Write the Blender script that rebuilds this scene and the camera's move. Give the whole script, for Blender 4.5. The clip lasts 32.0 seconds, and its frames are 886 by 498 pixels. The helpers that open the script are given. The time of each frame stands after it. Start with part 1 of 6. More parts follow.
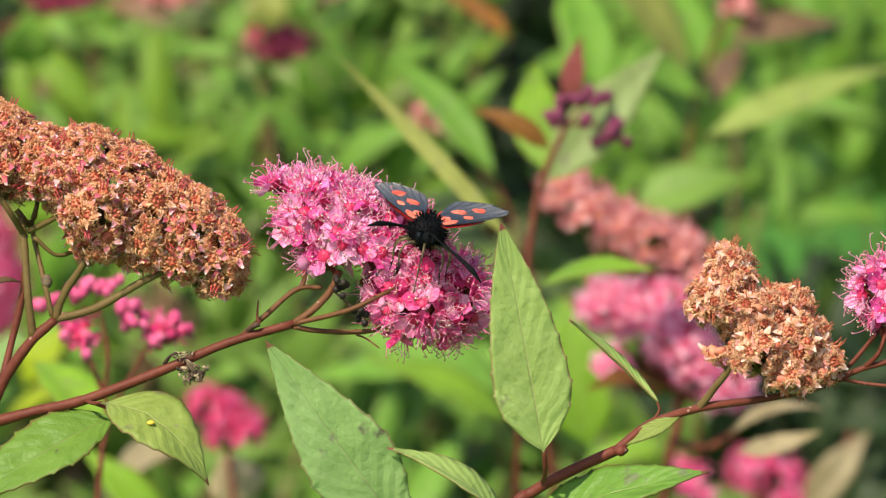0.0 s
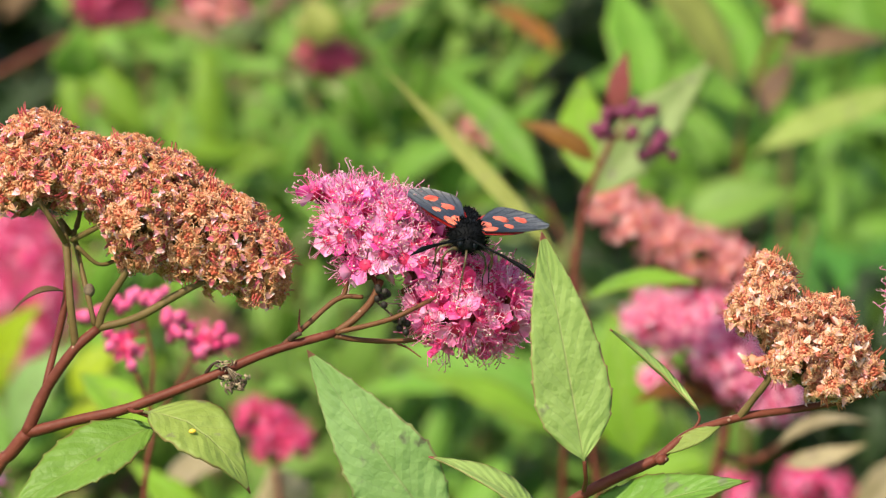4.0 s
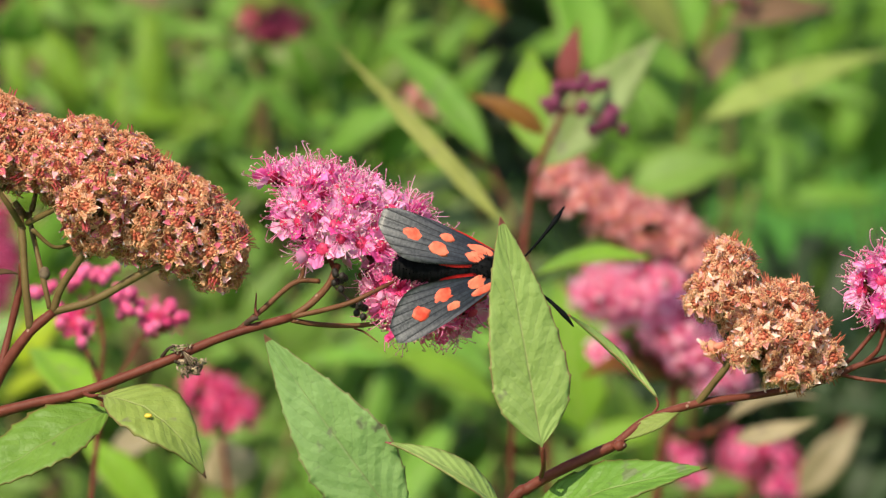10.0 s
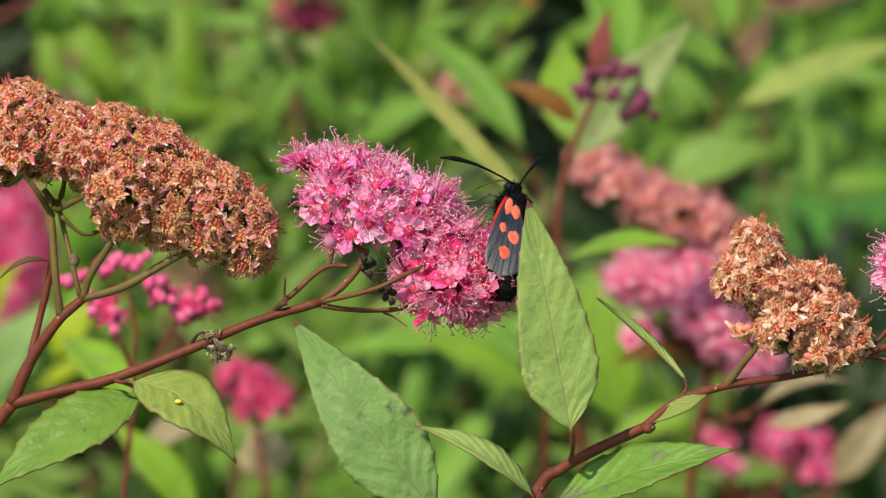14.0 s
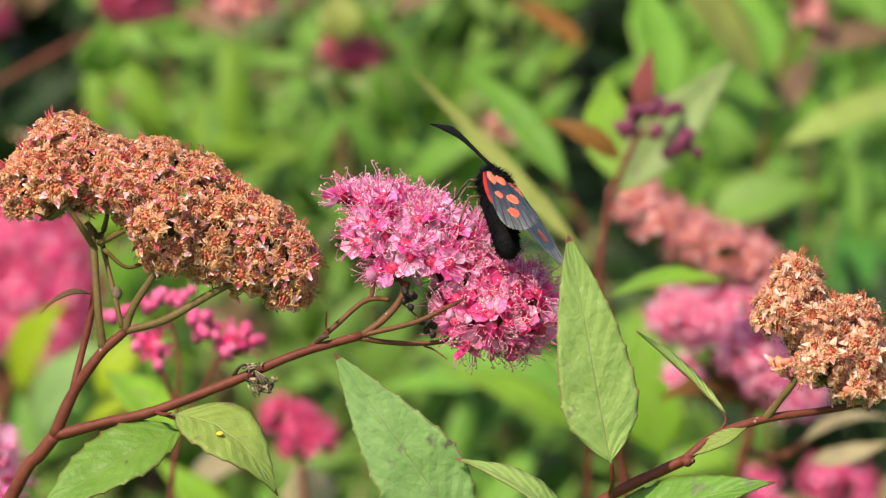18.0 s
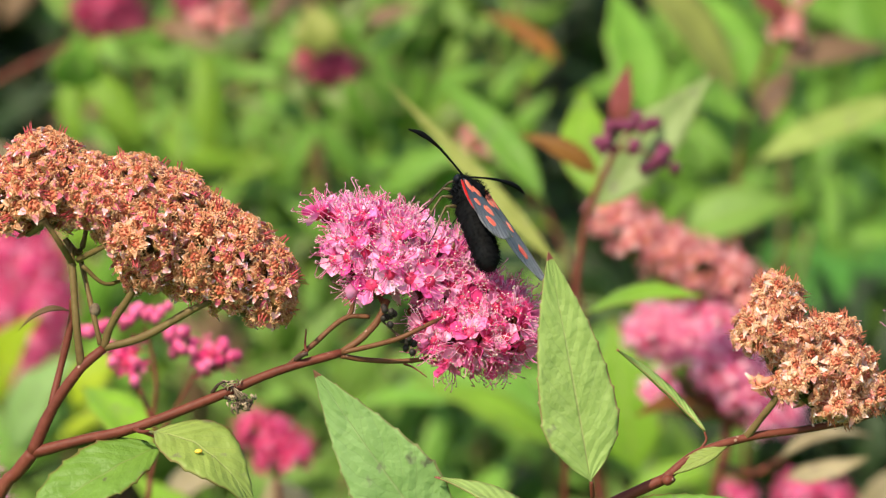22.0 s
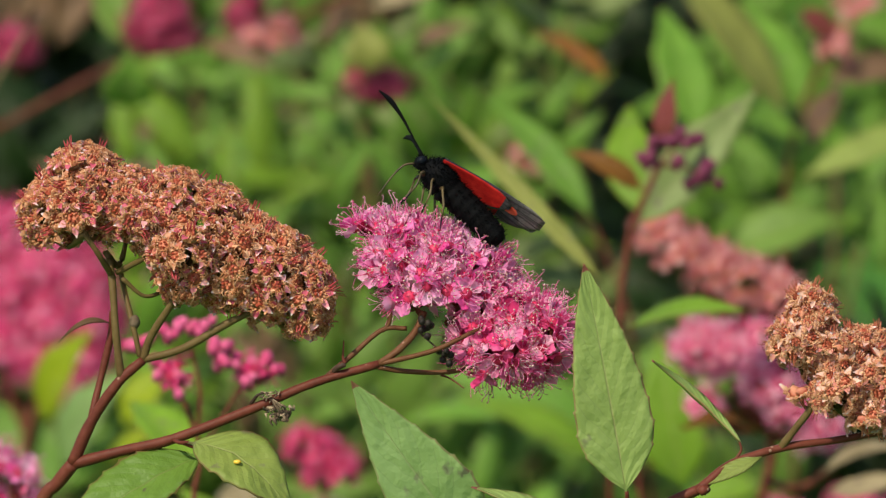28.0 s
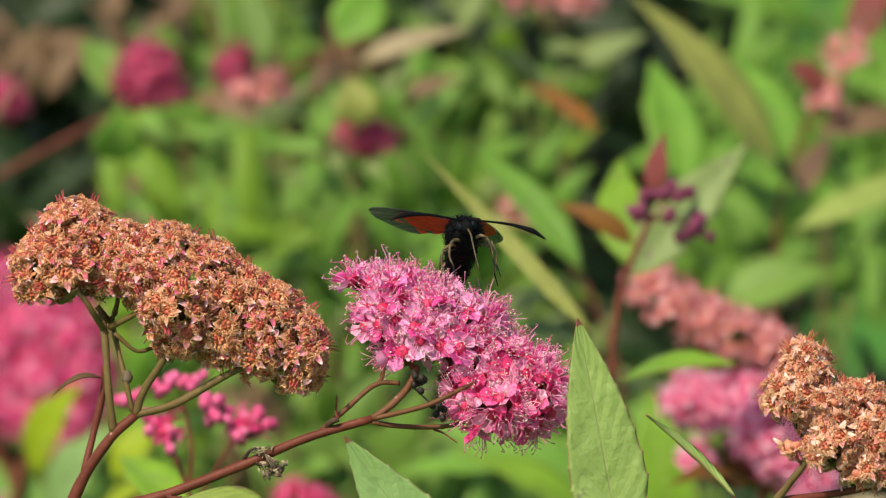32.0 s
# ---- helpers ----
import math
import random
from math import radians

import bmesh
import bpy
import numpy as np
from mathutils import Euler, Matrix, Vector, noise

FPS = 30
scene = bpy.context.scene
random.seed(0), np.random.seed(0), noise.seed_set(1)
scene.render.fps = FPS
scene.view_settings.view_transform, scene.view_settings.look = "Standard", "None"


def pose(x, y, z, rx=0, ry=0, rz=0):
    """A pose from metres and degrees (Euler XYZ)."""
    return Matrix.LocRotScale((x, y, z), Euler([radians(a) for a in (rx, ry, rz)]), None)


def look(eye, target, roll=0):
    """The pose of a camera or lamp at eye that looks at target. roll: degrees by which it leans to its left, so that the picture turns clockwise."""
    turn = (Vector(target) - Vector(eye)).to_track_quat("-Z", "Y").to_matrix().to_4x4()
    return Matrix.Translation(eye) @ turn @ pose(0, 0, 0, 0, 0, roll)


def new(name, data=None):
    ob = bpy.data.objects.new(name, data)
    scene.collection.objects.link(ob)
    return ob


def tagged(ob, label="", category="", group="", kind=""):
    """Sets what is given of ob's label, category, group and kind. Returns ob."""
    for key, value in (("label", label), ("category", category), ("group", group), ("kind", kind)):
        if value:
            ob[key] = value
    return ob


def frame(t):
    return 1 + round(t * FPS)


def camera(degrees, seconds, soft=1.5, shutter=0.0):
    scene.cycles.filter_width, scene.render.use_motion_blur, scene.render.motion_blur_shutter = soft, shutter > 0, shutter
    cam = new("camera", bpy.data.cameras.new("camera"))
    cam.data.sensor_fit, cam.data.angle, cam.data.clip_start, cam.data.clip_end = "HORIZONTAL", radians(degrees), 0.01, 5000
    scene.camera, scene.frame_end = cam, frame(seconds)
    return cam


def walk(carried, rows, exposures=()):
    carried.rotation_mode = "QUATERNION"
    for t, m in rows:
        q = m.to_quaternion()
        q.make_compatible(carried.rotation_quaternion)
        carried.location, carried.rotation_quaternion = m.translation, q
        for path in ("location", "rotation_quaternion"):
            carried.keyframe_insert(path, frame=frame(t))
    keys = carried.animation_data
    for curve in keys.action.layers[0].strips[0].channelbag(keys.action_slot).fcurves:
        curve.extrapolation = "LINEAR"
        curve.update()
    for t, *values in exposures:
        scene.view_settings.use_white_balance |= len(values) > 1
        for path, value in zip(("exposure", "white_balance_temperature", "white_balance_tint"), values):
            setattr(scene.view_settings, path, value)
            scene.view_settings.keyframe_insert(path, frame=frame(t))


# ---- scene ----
MM = 0.001
VIEW = pose(0, 0, 0.62, -12, 0, 0)      # the line of sight falls 12 degrees
TURN = VIEW.to_3x3()


def at(u, v, d):
    """A place from millimetres to the right, up and away, seen along the line of sight."""
    return VIEW @ Vector((u * MM, d * MM, v * MM))


def way(x, y, z):
    """A direction: right, up, towards the viewer."""
    return (TURN @ Vector((x, -z, y))).normalized()


def eye(x, near, z, pitch, roll, yaw):
    return VIEW @ pose(x * MM, (near - 900) * MM, z * MM, 90 + pitch, -roll, yaw)


cam = camera(7.12, 32.0, soft=1.32)
cam.data.dof.use_dof = True
cam.data.dof.focus_distance = 0.902
cam.data.dof.aperture_fstop = 60
walk(cam, [
    (0.0, eye(-0.00, 3.57, 0.00, -0.0000, 0.0298, -0.0000)),
    (0.5, eye(-0.43, 2.76, 0.87, -0.0699, -0.0020, 0.0264)),
    (1.0, eye(0.68, 5.86, 0.48, -0.0580, 0.0536, 0.1018)),
    (1.5, eye(1.00, 5.88, 0.48, -0.0325, 0.1066, 0.1753)),
    (2.0, eye(2.51, 4.38, -1.00, 0.0846, 0.0281, 0.3139)),
    (2.5, eye(2.76, 2.35, -1.82, 0.1547, 0.0351, 0.3487)),
    (3.0, eye(2.75, 0.44, -1.66, 0.1495, 0.0428, 0.4398)),
    (3.5, eye(2.48, 0.83, -1.71, 0.1737, 0.0640, 0.4830)),
    (5.5, eye(1.86, 0.30, 0.08, 0.1304, 0.1530, 0.3871)),
    (6.0, eye(2.20, 0.07, -0.65, 0.1557, 0.1593, 0.4903)),
    (6.5, eye(-0.01, 0.02, 1.21, 0.0638, 0.2241, 0.4465)),
    (7.0, eye(2.97, 2.00, -1.53, 0.1887, 0.1908, 0.5828)),
    (7.5, eye(-0.89, 0.44, 2.34, 0.0185, 0.1670, 0.2475)),
    (8.0, eye(1.52, -0.63, 0.86, 0.0771, -0.1304, 0.2162)),
    (8.5, eye(1.90, 1.90, -0.07, 0.0486, 0.0710, 0.1767)),
    (9.0, eye(2.87, 4.81, -0.99, 0.1323, 0.1054, 0.2396)),
    (9.5, eye(-9.84, 5.02, 9.14, -0.4853, 0.3947, -0.5584)),
    (10.0, eye(-1.37, 5.73, 2.92, -0.2366, 0.2793, -0.0957)),
    (10.5, eye(-4.08, 2.27, 4.61, -0.3525, 0.1720, 0.0150)),
    (11.0, eye(-0.12, 0.34, 2.12, -0.2838, 0.1619, 0.4673)),
    (11.5, eye(-2.46, -1.85, 5.15, -0.3826, 0.1037, 0.6365)),
    (12.0, eye(-2.67, -2.07, 3.68, -0.2751, 0.2343, 0.7047)),
    (12.5, eye(-2.91, 0.16, 4.48, -0.3158, 0.1639, 0.4502)),
    (13.0, eye(-1.38, 1.98, 3.32, -0.2846, 0.0613, 0.3338)),
    (13.5, eye(-0.17, 2.66, 2.44, -0.3127, -0.1044, 0.2484)),
    (15.5, eye(1.09, 3.91, 0.80, -0.1966, -0.1399, 0.2478)),
    (16.0, eye(0.86, 3.85, 1.32, -0.2158, -0.0628, 0.3203)),
    (16.5, eye(0.84, 3.88, 1.42, -0.2383, 0.0545, 0.4033)),
    (17.0, eye(2.97, 2.31, -0.37, -0.1645, 0.0063, 0.5138)),
    (17.5, eye(3.45, 0.95, -0.70, -0.0162, -0.0343, 0.6289)),
    (18.0, eye(1.65, -1.03, 0.42, 0.0676, -0.0300, 0.6482)),
    (18.5, eye(2.46, 0.62, 0.70, 0.1390, -0.0106, 0.7080)),
    (19.0, eye(1.13, 1.31, 0.97, 0.1624, 0.0282, 0.7382)),
    (19.5, eye(2.23, 2.18, -0.08, 0.2037, 0.0438, 0.6962)),
    (20.0, eye(2.55, 1.46, -0.14, 0.1852, -0.0953, 0.5335)),
    (20.5, eye(2.35, 1.04, 0.23, 0.1525, -0.0734, 0.4396)),
    (21.0, eye(2.19, 1.69, 0.53, 0.1264, -0.0492, 0.4035)),
    (21.5, eye(1.54, 1.81, 0.85, 0.1210, -0.0036, 0.4234)),
    (22.0, eye(0.29, 2.17, 1.46, 0.1423, 0.1128, 0.4018)),
    (22.5, eye(0.44, 2.73, 2.37, 0.0753, -0.0635, 0.4214)),
    (23.0, eye(10.52, 5.95, -4.73, 0.3413, -0.5829, 0.7498)),
    (23.5, eye(14.65, 0.43, -6.62, 0.4029, -1.0719, 0.7794)),
    (24.0, eye(10.53, -4.38, -4.77, 0.3386, -0.6661, 0.5700)),
    (24.5, eye(3.10, -5.96, -0.46, 0.2135, -0.2827, 0.3413)),
    (25.0, eye(-2.46, -4.87, 4.15, 0.0910, -0.1574, 0.3858)),
    (25.5, eye(1.58, -1.22, -0.51, 0.3191, 0.0451, 0.7648)),
    (27.5, eye(-4.08, -1.16, 4.27, 0.1493, 0.1943, 0.5828)),
    (28.0, eye(3.91, -4.98, 0.06, 0.3265, 0.0432, 0.9224)),
    (28.5, eye(4.37, -3.81, -0.73, 0.3464, 0.1436, 0.9778)),
    (29.0, eye(2.82, -6.62, 0.12, 0.3224, -0.0950, 0.9168)),
    (29.5, eye(4.27, -4.32, -0.75, 0.3716, -0.0589, 0.9218)),
    (30.0, eye(3.50, -4.79, -0.26, 0.4570, -0.0390, 0.8533)),
    (30.5, eye(1.94, -6.23, 0.88, 0.4840, -0.0641, 0.7386)),
    (31.0, eye(2.56, -6.53, 0.42, 0.6035, -0.0625, 0.8006)),
    (31.5, eye(3.35, -4.49, -0.61, 0.7661, -0.0140, 0.8501)),
    (32.0, eye(2.97, -3.02, 0.34, 0.7474, -0.0506, 0.8103)),
], exposures=[(0.0, 0.61, 7350, 12), (1.0, 0.66, 7350, 12), (2.0, 0.65, 7350, 12), (3.0, 0.76, 7350, 12), (6.0, 0.66, 7350, 12), (7.0, 0.76, 7350, 12), (8.0, 0.90, 7350, 12), (9.0, 0.56, 7350, 12), (10.0, 0.54, 7350, 12), (12.0, 0.47, 7350, 12), (13.0, 0.41, 7350, 12), (15.5, 0.34, 7350, 12), (16.0, 0.38, 7350, 12), (17.0, 0.56, 7350, 12), (18.0, 0.62, 7350, 12), (19.0, 0.66, 7350, 12), (20.0, 0.74, 7350, 12), (22.0, 0.73, 7350, 12), (23.0, 0.74, 7350, 12), (24.0, 0.53, 7350, 12), (25.5, 0.58, 7350, 12), (27.5, 0.06, 7350, 12), (28.0, 0.06, 7350, 12), (29.0, 0.45, 7350, 12), (30.0, 0.50, 7350, 12), (31.0, 0.38, 7350, 12), (32.0, 0.38, 7350, 12)])

# ---- light ----
world = bpy.data.worlds.new("sky")
scene.world = world
world.use_nodes = True
wn = world.node_tree
sky = wn.nodes.new("ShaderNodeTexSky")
sky.sky_type, sky.sun_disc = "NISHITA", False
SUN = Vector((-0.35, -0.57, 0.745)).normalized()
sky.sun_elevation = math.asin(SUN.z)
sky.sun_rotation = math.atan2(SUN.x, SUN.y)
wn.nodes["Background"].inputs["Strength"].default_value = 0.14
wn.links.new(sky.outputs["Color"], wn.nodes["Background"].inputs["Color"])
sun = new("sun", bpy.data.lights.new("sun", "SUN"))
sun.data.energy, sun.data.angle, sun.data.color = 4.0, radians(0.6), (1.0, 0.95, 0.80)
sun.matrix_world = look(SUN * 5, (0, 0, 0))


# ---- materials ----
class Mat:
    """A node material under construction."""

    def __init__(self, name):
        self.m = bpy.data.materials.new(name)
        self.m.use_nodes = True
        self.t = self.m.node_tree
        self.b = self.t.nodes["Principled BSDF"]
        self.out = self.t.nodes["Material Output"]

    def n(self, kind, **props):
        node = self.t.nodes.new(kind)
        for key, value in props.items():
            setattr(node, key, value)
        return node

    def link(self, a, b):
        self.t.links.new(a, b)

    def noise(self, scale, detail=4.0, rough=0.6, coord="Object"):
        node = self.n("ShaderNodeTexNoise")
        node.inputs["Scale"].default_value = scale
        node.inputs["Detail"].default_value = detail
        node.inputs["Roughness"].default_value = rough
        self.link(self.n("ShaderNodeTexCoord").outputs[coord], node.inputs["Vector"])
        return node.outputs["Fac"]

    def ramp(self, fac, stops):
        node = self.n("ShaderNodeValToRGB")
        while len(node.color_ramp.elements) < len(stops):
            node.color_ramp.elements.new(0.5)
        for element, (place, colour) in zip(node.color_ramp.elements, stops):
            element.position, element.color = place, (*colour, 1)
        self.link(fac, node.inputs["Fac"])
        return node.outputs["Color"]

    def mix(self, fac, a, b, blend="MIX"):
        node = self.n("ShaderNodeMix", data_type="RGBA", blend_type=blend)
        for slot, value in ((0, fac), (6, a), (7, b)):
            if hasattr(value, "links"):
                self.link(value, node.inputs[slot])
            elif slot:
                node.inputs[slot].default_value = (*value, 1)
            else:
                node.inputs[slot].default_value = value
        return node.outputs[2]

    def maths(self, op, a, b=0.0):
        node = self.n("ShaderNodeMath", operation=op)
        for slot, value in enumerate((a, b)):
            if hasattr(value, "links"):
                self.link(value, node.inputs[slot])
            else:
                node.inputs[slot].default_value = value
        return node.outputs[0]

    def bump(self, height, strength, distance):
        node = self.n("ShaderNodeBump")
        node.inputs["Strength"].default_value = strength
        node.inputs["Distance"].default_value = distance
        self.link(height, node.inputs["Height"])
        self.link(node.outputs["Normal"], self.b.inputs["Normal"])
        return node.outputs["Normal"]

    def set(self, rough=0.5, spec=0.4, metal=0.0):
        self.b.inputs["Roughness"].default_value = rough
        self.b.inputs["Specular IOR Level"].default_value = spec
        self.b.inputs["Metallic"].default_value = metal
        return self

    def colour(self, socket):
        self.link(socket, self.b.inputs["Base Color"])
        return self

    def shine_through(self, socket, share):
        """Thin tissue that light passes through."""
        trans = self.n("ShaderNodeBsdfTranslucent")
        mixed = self.n("ShaderNodeMixShader")
        mixed.inputs["Fac"].default_value = share
        self.link(socket, trans.inputs["Color"])
        self.link(self.b.outputs["BSDF"], mixed.inputs[1])
        self.link(trans.outputs["BSDF"], mixed.inputs[2])
        self.link(mixed.outputs["Shader"], self.out.inputs["Surface"])
        return self

    def chance(self):
        return self.n("ShaderNodeObjectInfo").outputs["Random"]


def leaf_material(name, blade, deep, pale, edge, share=0.32):
    vein = [(a + b) * 0.36 for a, b in zip(deep, pale)]
    m = Mat(name).set(0.5, 0.35)
    uv = m.n("ShaderNodeSeparateXYZ")
    m.link(m.n("ShaderNodeUVMap").outputs["UV"], uv.inputs["Vector"])
    along, across = uv.outputs["X"], uv.outputs["Y"]
    off = m.maths("ABSOLUTE", m.maths("SUBTRACT", across, 0.5))
    grain = m.noise(700, 3)
    blotch = m.noise(120, 3)
    # side veins run forward from the midrib
    lane = m.maths("ADD", m.maths("SUBTRACT", m.maths("MULTIPLY", along, 9.0), m.maths("MULTIPLY", off, 4.4)), m.maths("MULTIPLY", blotch, 1.5))
    saw = m.maths("ABSOLUTE", m.maths("SUBTRACT", m.maths("FRACT", lane), 0.5))
    side = m.maths("SUBTRACT", 1.0, m.maths("MINIMUM", 1.0, m.maths("MULTIPLY", saw, 20.0)))
    rib = m.maths("SUBTRACT", 1.0, m.maths("MINIMUM", 1.0, m.maths("MULTIPLY", off, 46.0)))
    net = m.n("ShaderNodeTexVoronoi", feature="DISTANCE_TO_EDGE")
    net.inputs["Scale"].default_value = 950
    m.link(m.n("ShaderNodeTexCoord").outputs["Object"], net.inputs["Vector"])
    col = m.mix(m.ramp(blotch, [(0.35, (0, 0, 0)), (0.7, (1, 1, 1))]), blade, deep)
    col = m.mix(m.maths("MULTIPLY", side, 0.55), col, vein)
    col = m.mix(m.maths("MULTIPLY", m.maths("SUBTRACT", 1.0, m.maths("MINIMUM", 1.0, m.maths("MULTIPLY", net.outputs["Distance"], 8.0))), 0.08), col, deep)
    col = m.mix(m.maths("MULTIPLY", rib, 0.6), col, m.mix(along, [a * 0.55 + b * 0.45 for a, b in zip(pale, edge)], pale))
    rim = m.maths("GREATER_THAN", m.maths("ADD", off, m.maths("MULTIPLY", grain, 0.04)), 0.500)
    tip = m.maths("GREATER_THAN", m.maths("ADD", along, m.maths("MULTIPLY", grain, 0.05)), 0.99)
    stain = m.ramp(m.noise(210, 3, 0.7), [(0.615, (0, 0, 0)), (0.68, (1, 1, 1))])
    col = m.mix(m.maths("MULTIPLY", stain, 0.5), col, (0.16, 0.11, 0.12))
    col = m.mix(m.maths("MAXIMUM", m.maths("MULTIPLY", rim, m.maths("MULTIPLY", blotch, 0.9)), m.maths("MULTIPLY", tip, 0.8)), col, edge)
    spots = m.ramp(m.noise(420, 2), [(0.73, (0, 0, 0)), (0.78, (1, 1, 1))])
    col = m.mix(m.maths("MULTIPLY", spots, 0.45), col, (0.05, 0.045, 0.02))
    hue = m.n("ShaderNodeHueSaturation")
    m.link(col, hue.inputs["Color"])
    m.link(m.maths("ADD", 0.86, m.maths("MULTIPLY", m.chance(), 0.28)), hue.inputs["Value"])
    col = hue.outputs["Color"]
    m.colour(col)
    height = m.maths("SUBTRACT", m.maths("ADD", m.maths("MULTIPLY", m.maths("POWER", m.maths("MINIMUM", net.outputs["Distance"], 0.3), 0.5), 0.13), m.maths("ADD", m.maths("MULTIPLY", saw, 0.5), m.maths("MULTIPLY", grain, 0.5))), m.maths("MULTIPLY", rib, 0.25))
    height = m.maths("ADD", height, m.maths("MULTIPLY", m.noise(300, 2), 0.9))
    m.bump(height, 0.65, 0.0006)
    return m.shine_through(col, share).m


def plain(name, stops, scale, rough=0.6, spec=0.3, bump=0.0, share=0.0, island=False, detail=4.0):
    """A material whose colours follow grain, with a spread from piece to piece."""
    m = Mat(name).set(rough, spec)
    fac = m.noise(scale, detail)
    if island:
        rnd = m.n("ShaderNodeNewGeometry").outputs["Random Per Island"]
        fac = m.maths("ADD", m.maths("MULTIPLY", fac, 0.5), m.maths("MULTIPLY", rnd, 0.5))
    else:
        fac = m.maths("ADD", m.maths("MULTIPLY", fac, 0.75), m.maths("MULTIPLY", m.chance(), 0.25))
    col = m.ramp(fac, stops)
    m.colour(col)
    if bump:
        m.bump(m.noise(scale * 3, 3), 0.6, bump)
    if share:
        m.shine_through(col, share)
    return m.m


def bark(name, stops):
    """Smooth young bark with length-wise shading in patches and small pale pores."""
    m = Mat(name).set(0.5, 0.16)
    fac = m.maths("ADD", m.maths("MULTIPLY", m.noise(90, 5, 0.7), 0.7), m.maths("MULTIPLY", m.noise(900, 3), 0.3))
    col = m.ramp(fac, stops)
    pores = m.n("ShaderNodeTexVoronoi")
    pores.inputs["Scale"].default_value = 520
    m.link(m.n("ShaderNodeTexCoord").outputs["Object"], pores.inputs["Vector"])
    dots = m.ramp(pores.outputs["Distance"], [(0.08, (1, 1, 1)), (0.13, (0, 0, 0))])
    m.colour(m.mix(m.maths("MULTIPLY", dots, 0.6), col, (0.42, 0.27, 0.2)))
    m.bump(m.maths("ADD", m.noise(1100, 4), dots), 0.6, 0.00025)
    return m.m


LEAF_LIGHT = leaf_material("leaf_light", (0.37, 0.52, 0.16), (0.29, 0.43, 0.115), (0.46, 0.57, 0.24), (0.36, 0.03, 0.085))
LEAF_SAGE = leaf_material("leaf_pale_sage", (0.275, 0.44, 0.16), (0.215, 0.37, 0.115), (0.37, 0.51, 0.23), (0.24, 0.05, 0.05))
LEAF_MID = leaf_material("leaf_yellow_green", (0.265, 0.345, 0.085), (0.20, 0.28, 0.06), (0.36, 0.43, 0.16), (0.17, 0.025, 0.035))
LEAF_OLIVE = leaf_material("leaf_olive", (0.31, 0.345, 0.085), (0.25, 0.28, 0.065), (0.38, 0.41, 0.14), (0.28, 0.24, 0.08))
LEAF_FRESH = leaf_material("leaf_fresh", (0.15, 0.275, 0.045), (0.11, 0.22, 0.033), (0.24, 0.36, 0.11), (0.2, 0.06, 0.04))
LEAF_GREEN = leaf_material("leaf_green", (0.15, 0.32, 0.04), (0.105, 0.26, 0.028), (0.21, 0.33, 0.09), (0.16, 0.07, 0.04))
LEAF_BLUE = leaf_material("leaf_sage", (0.165, 0.34, 0.055), (0.12, 0.28, 0.035), (0.25, 0.37, 0.09), (0.24, 0.06, 0.05))
LEAF_LIME = leaf_material("leaf_lime", (0.20, 0.38, 0.03), (0.15, 0.30, 0.022), (0.38, 0.48, 0.14), (0.28, 0.1, 0.04))
LEAF_YELLOW = leaf_material("leaf_bright_lime", (0.34, 0.44, 0.02), (0.28, 0.40, 0.015), (0.42, 0.5, 0.08), (0.28, 0.1, 0.04), 0.4)
LEAF_PALE = leaf_material("leaf_pale_olive", (0.225, 0.31, 0.11), (0.18, 0.25, 0.08), (0.32, 0.37, 0.17), (0.2, 0.08, 0.06))
LEAF_BROWN = leaf_material("leaf_brown", (0.23, 0.14, 0.085), (0.16, 0.10, 0.05), (0.3, 0.2, 0.12), (0.15, 0.06, 0.04))
LEAF_RED = leaf_material("leaf_red", (0.22, 0.045, 0.045), (0.15, 0.05, 0.03), (0.3, 0.1, 0.07), (0.2, 0.02, 0.03))
LEAF_RUST = leaf_material("leaf_rust", (0.26, 0.115, 0.018), (0.19, 0.07, 0.015), (0.28, 0.14, 0.04), (0.2, 0.03, 0.02))
# near-black green: shade inside the shrub, painted as leaf colour
LEAF_SHADE = leaf_material("leaf_deep_green", (0.016, 0.045, 0.009), (0.010, 0.03, 0.006), (0.03, 0.065, 0.02), (0.04, 0.015, 0.01), 0.15)
LEAF_DRY = leaf_material("leaf_dry", (0.40, 0.33, 0.20), (0.30, 0.24, 0.13), (0.42, 0.36, 0.24), (0.2, 0.12, 0.06))
BARK = bark("stem_red", [(0.3, (0.075, 0.017, 0.012)), (0.55, (0.138, 0.036, 0.023)), (0.75, (0.18, 0.064, 0.040))])
BARK_TWIG = bark("stem_brown", [(0.3, (0.075, 0.026, 0.014)), (0.55, (0.13, 0.055, 0.026)), (0.75, (0.19, 0.095, 0.05))])
BARK_GREEN = bark("stem_olive", [(0.3, (0.085, 0.045, 0.02)), (0.55, (0.13, 0.09, 0.035)), (0.75, (0.19, 0.14, 0.06))])
BARK_DARK = plain("stem_dark", [(0.3, (0.03, 0.016, 0.012)), (0.7, (0.1, 0.05, 0.035))], 300, 0.6, 0.3, 0.0002)
SEED_BLACK = plain("seed_black", [(0.3, (0.006, 0.005, 0.005)), (0.7, (0.028, 0.022, 0.018))], 900, 0.6, 0.3, 0.0002)
HUSK = plain("dry_husk", [(0.3, (0.06, 0.04, 0.028)), (0.7, (0.36, 0.28, 0.19))], 900, 0.8, 0.2, 0.0002, 0.0, True)
PETAL = plain("petal_pink", [(0.25, (0.78, 0.03, 0.25)), (0.44, (0.87, 0.13, 0.46)), (0.62, (0.92, 0.38, 0.69)), (0.8, (0.97, 0.72, 0.88))], 420, 0.55, 0.25, 0.0, 0.3, True)
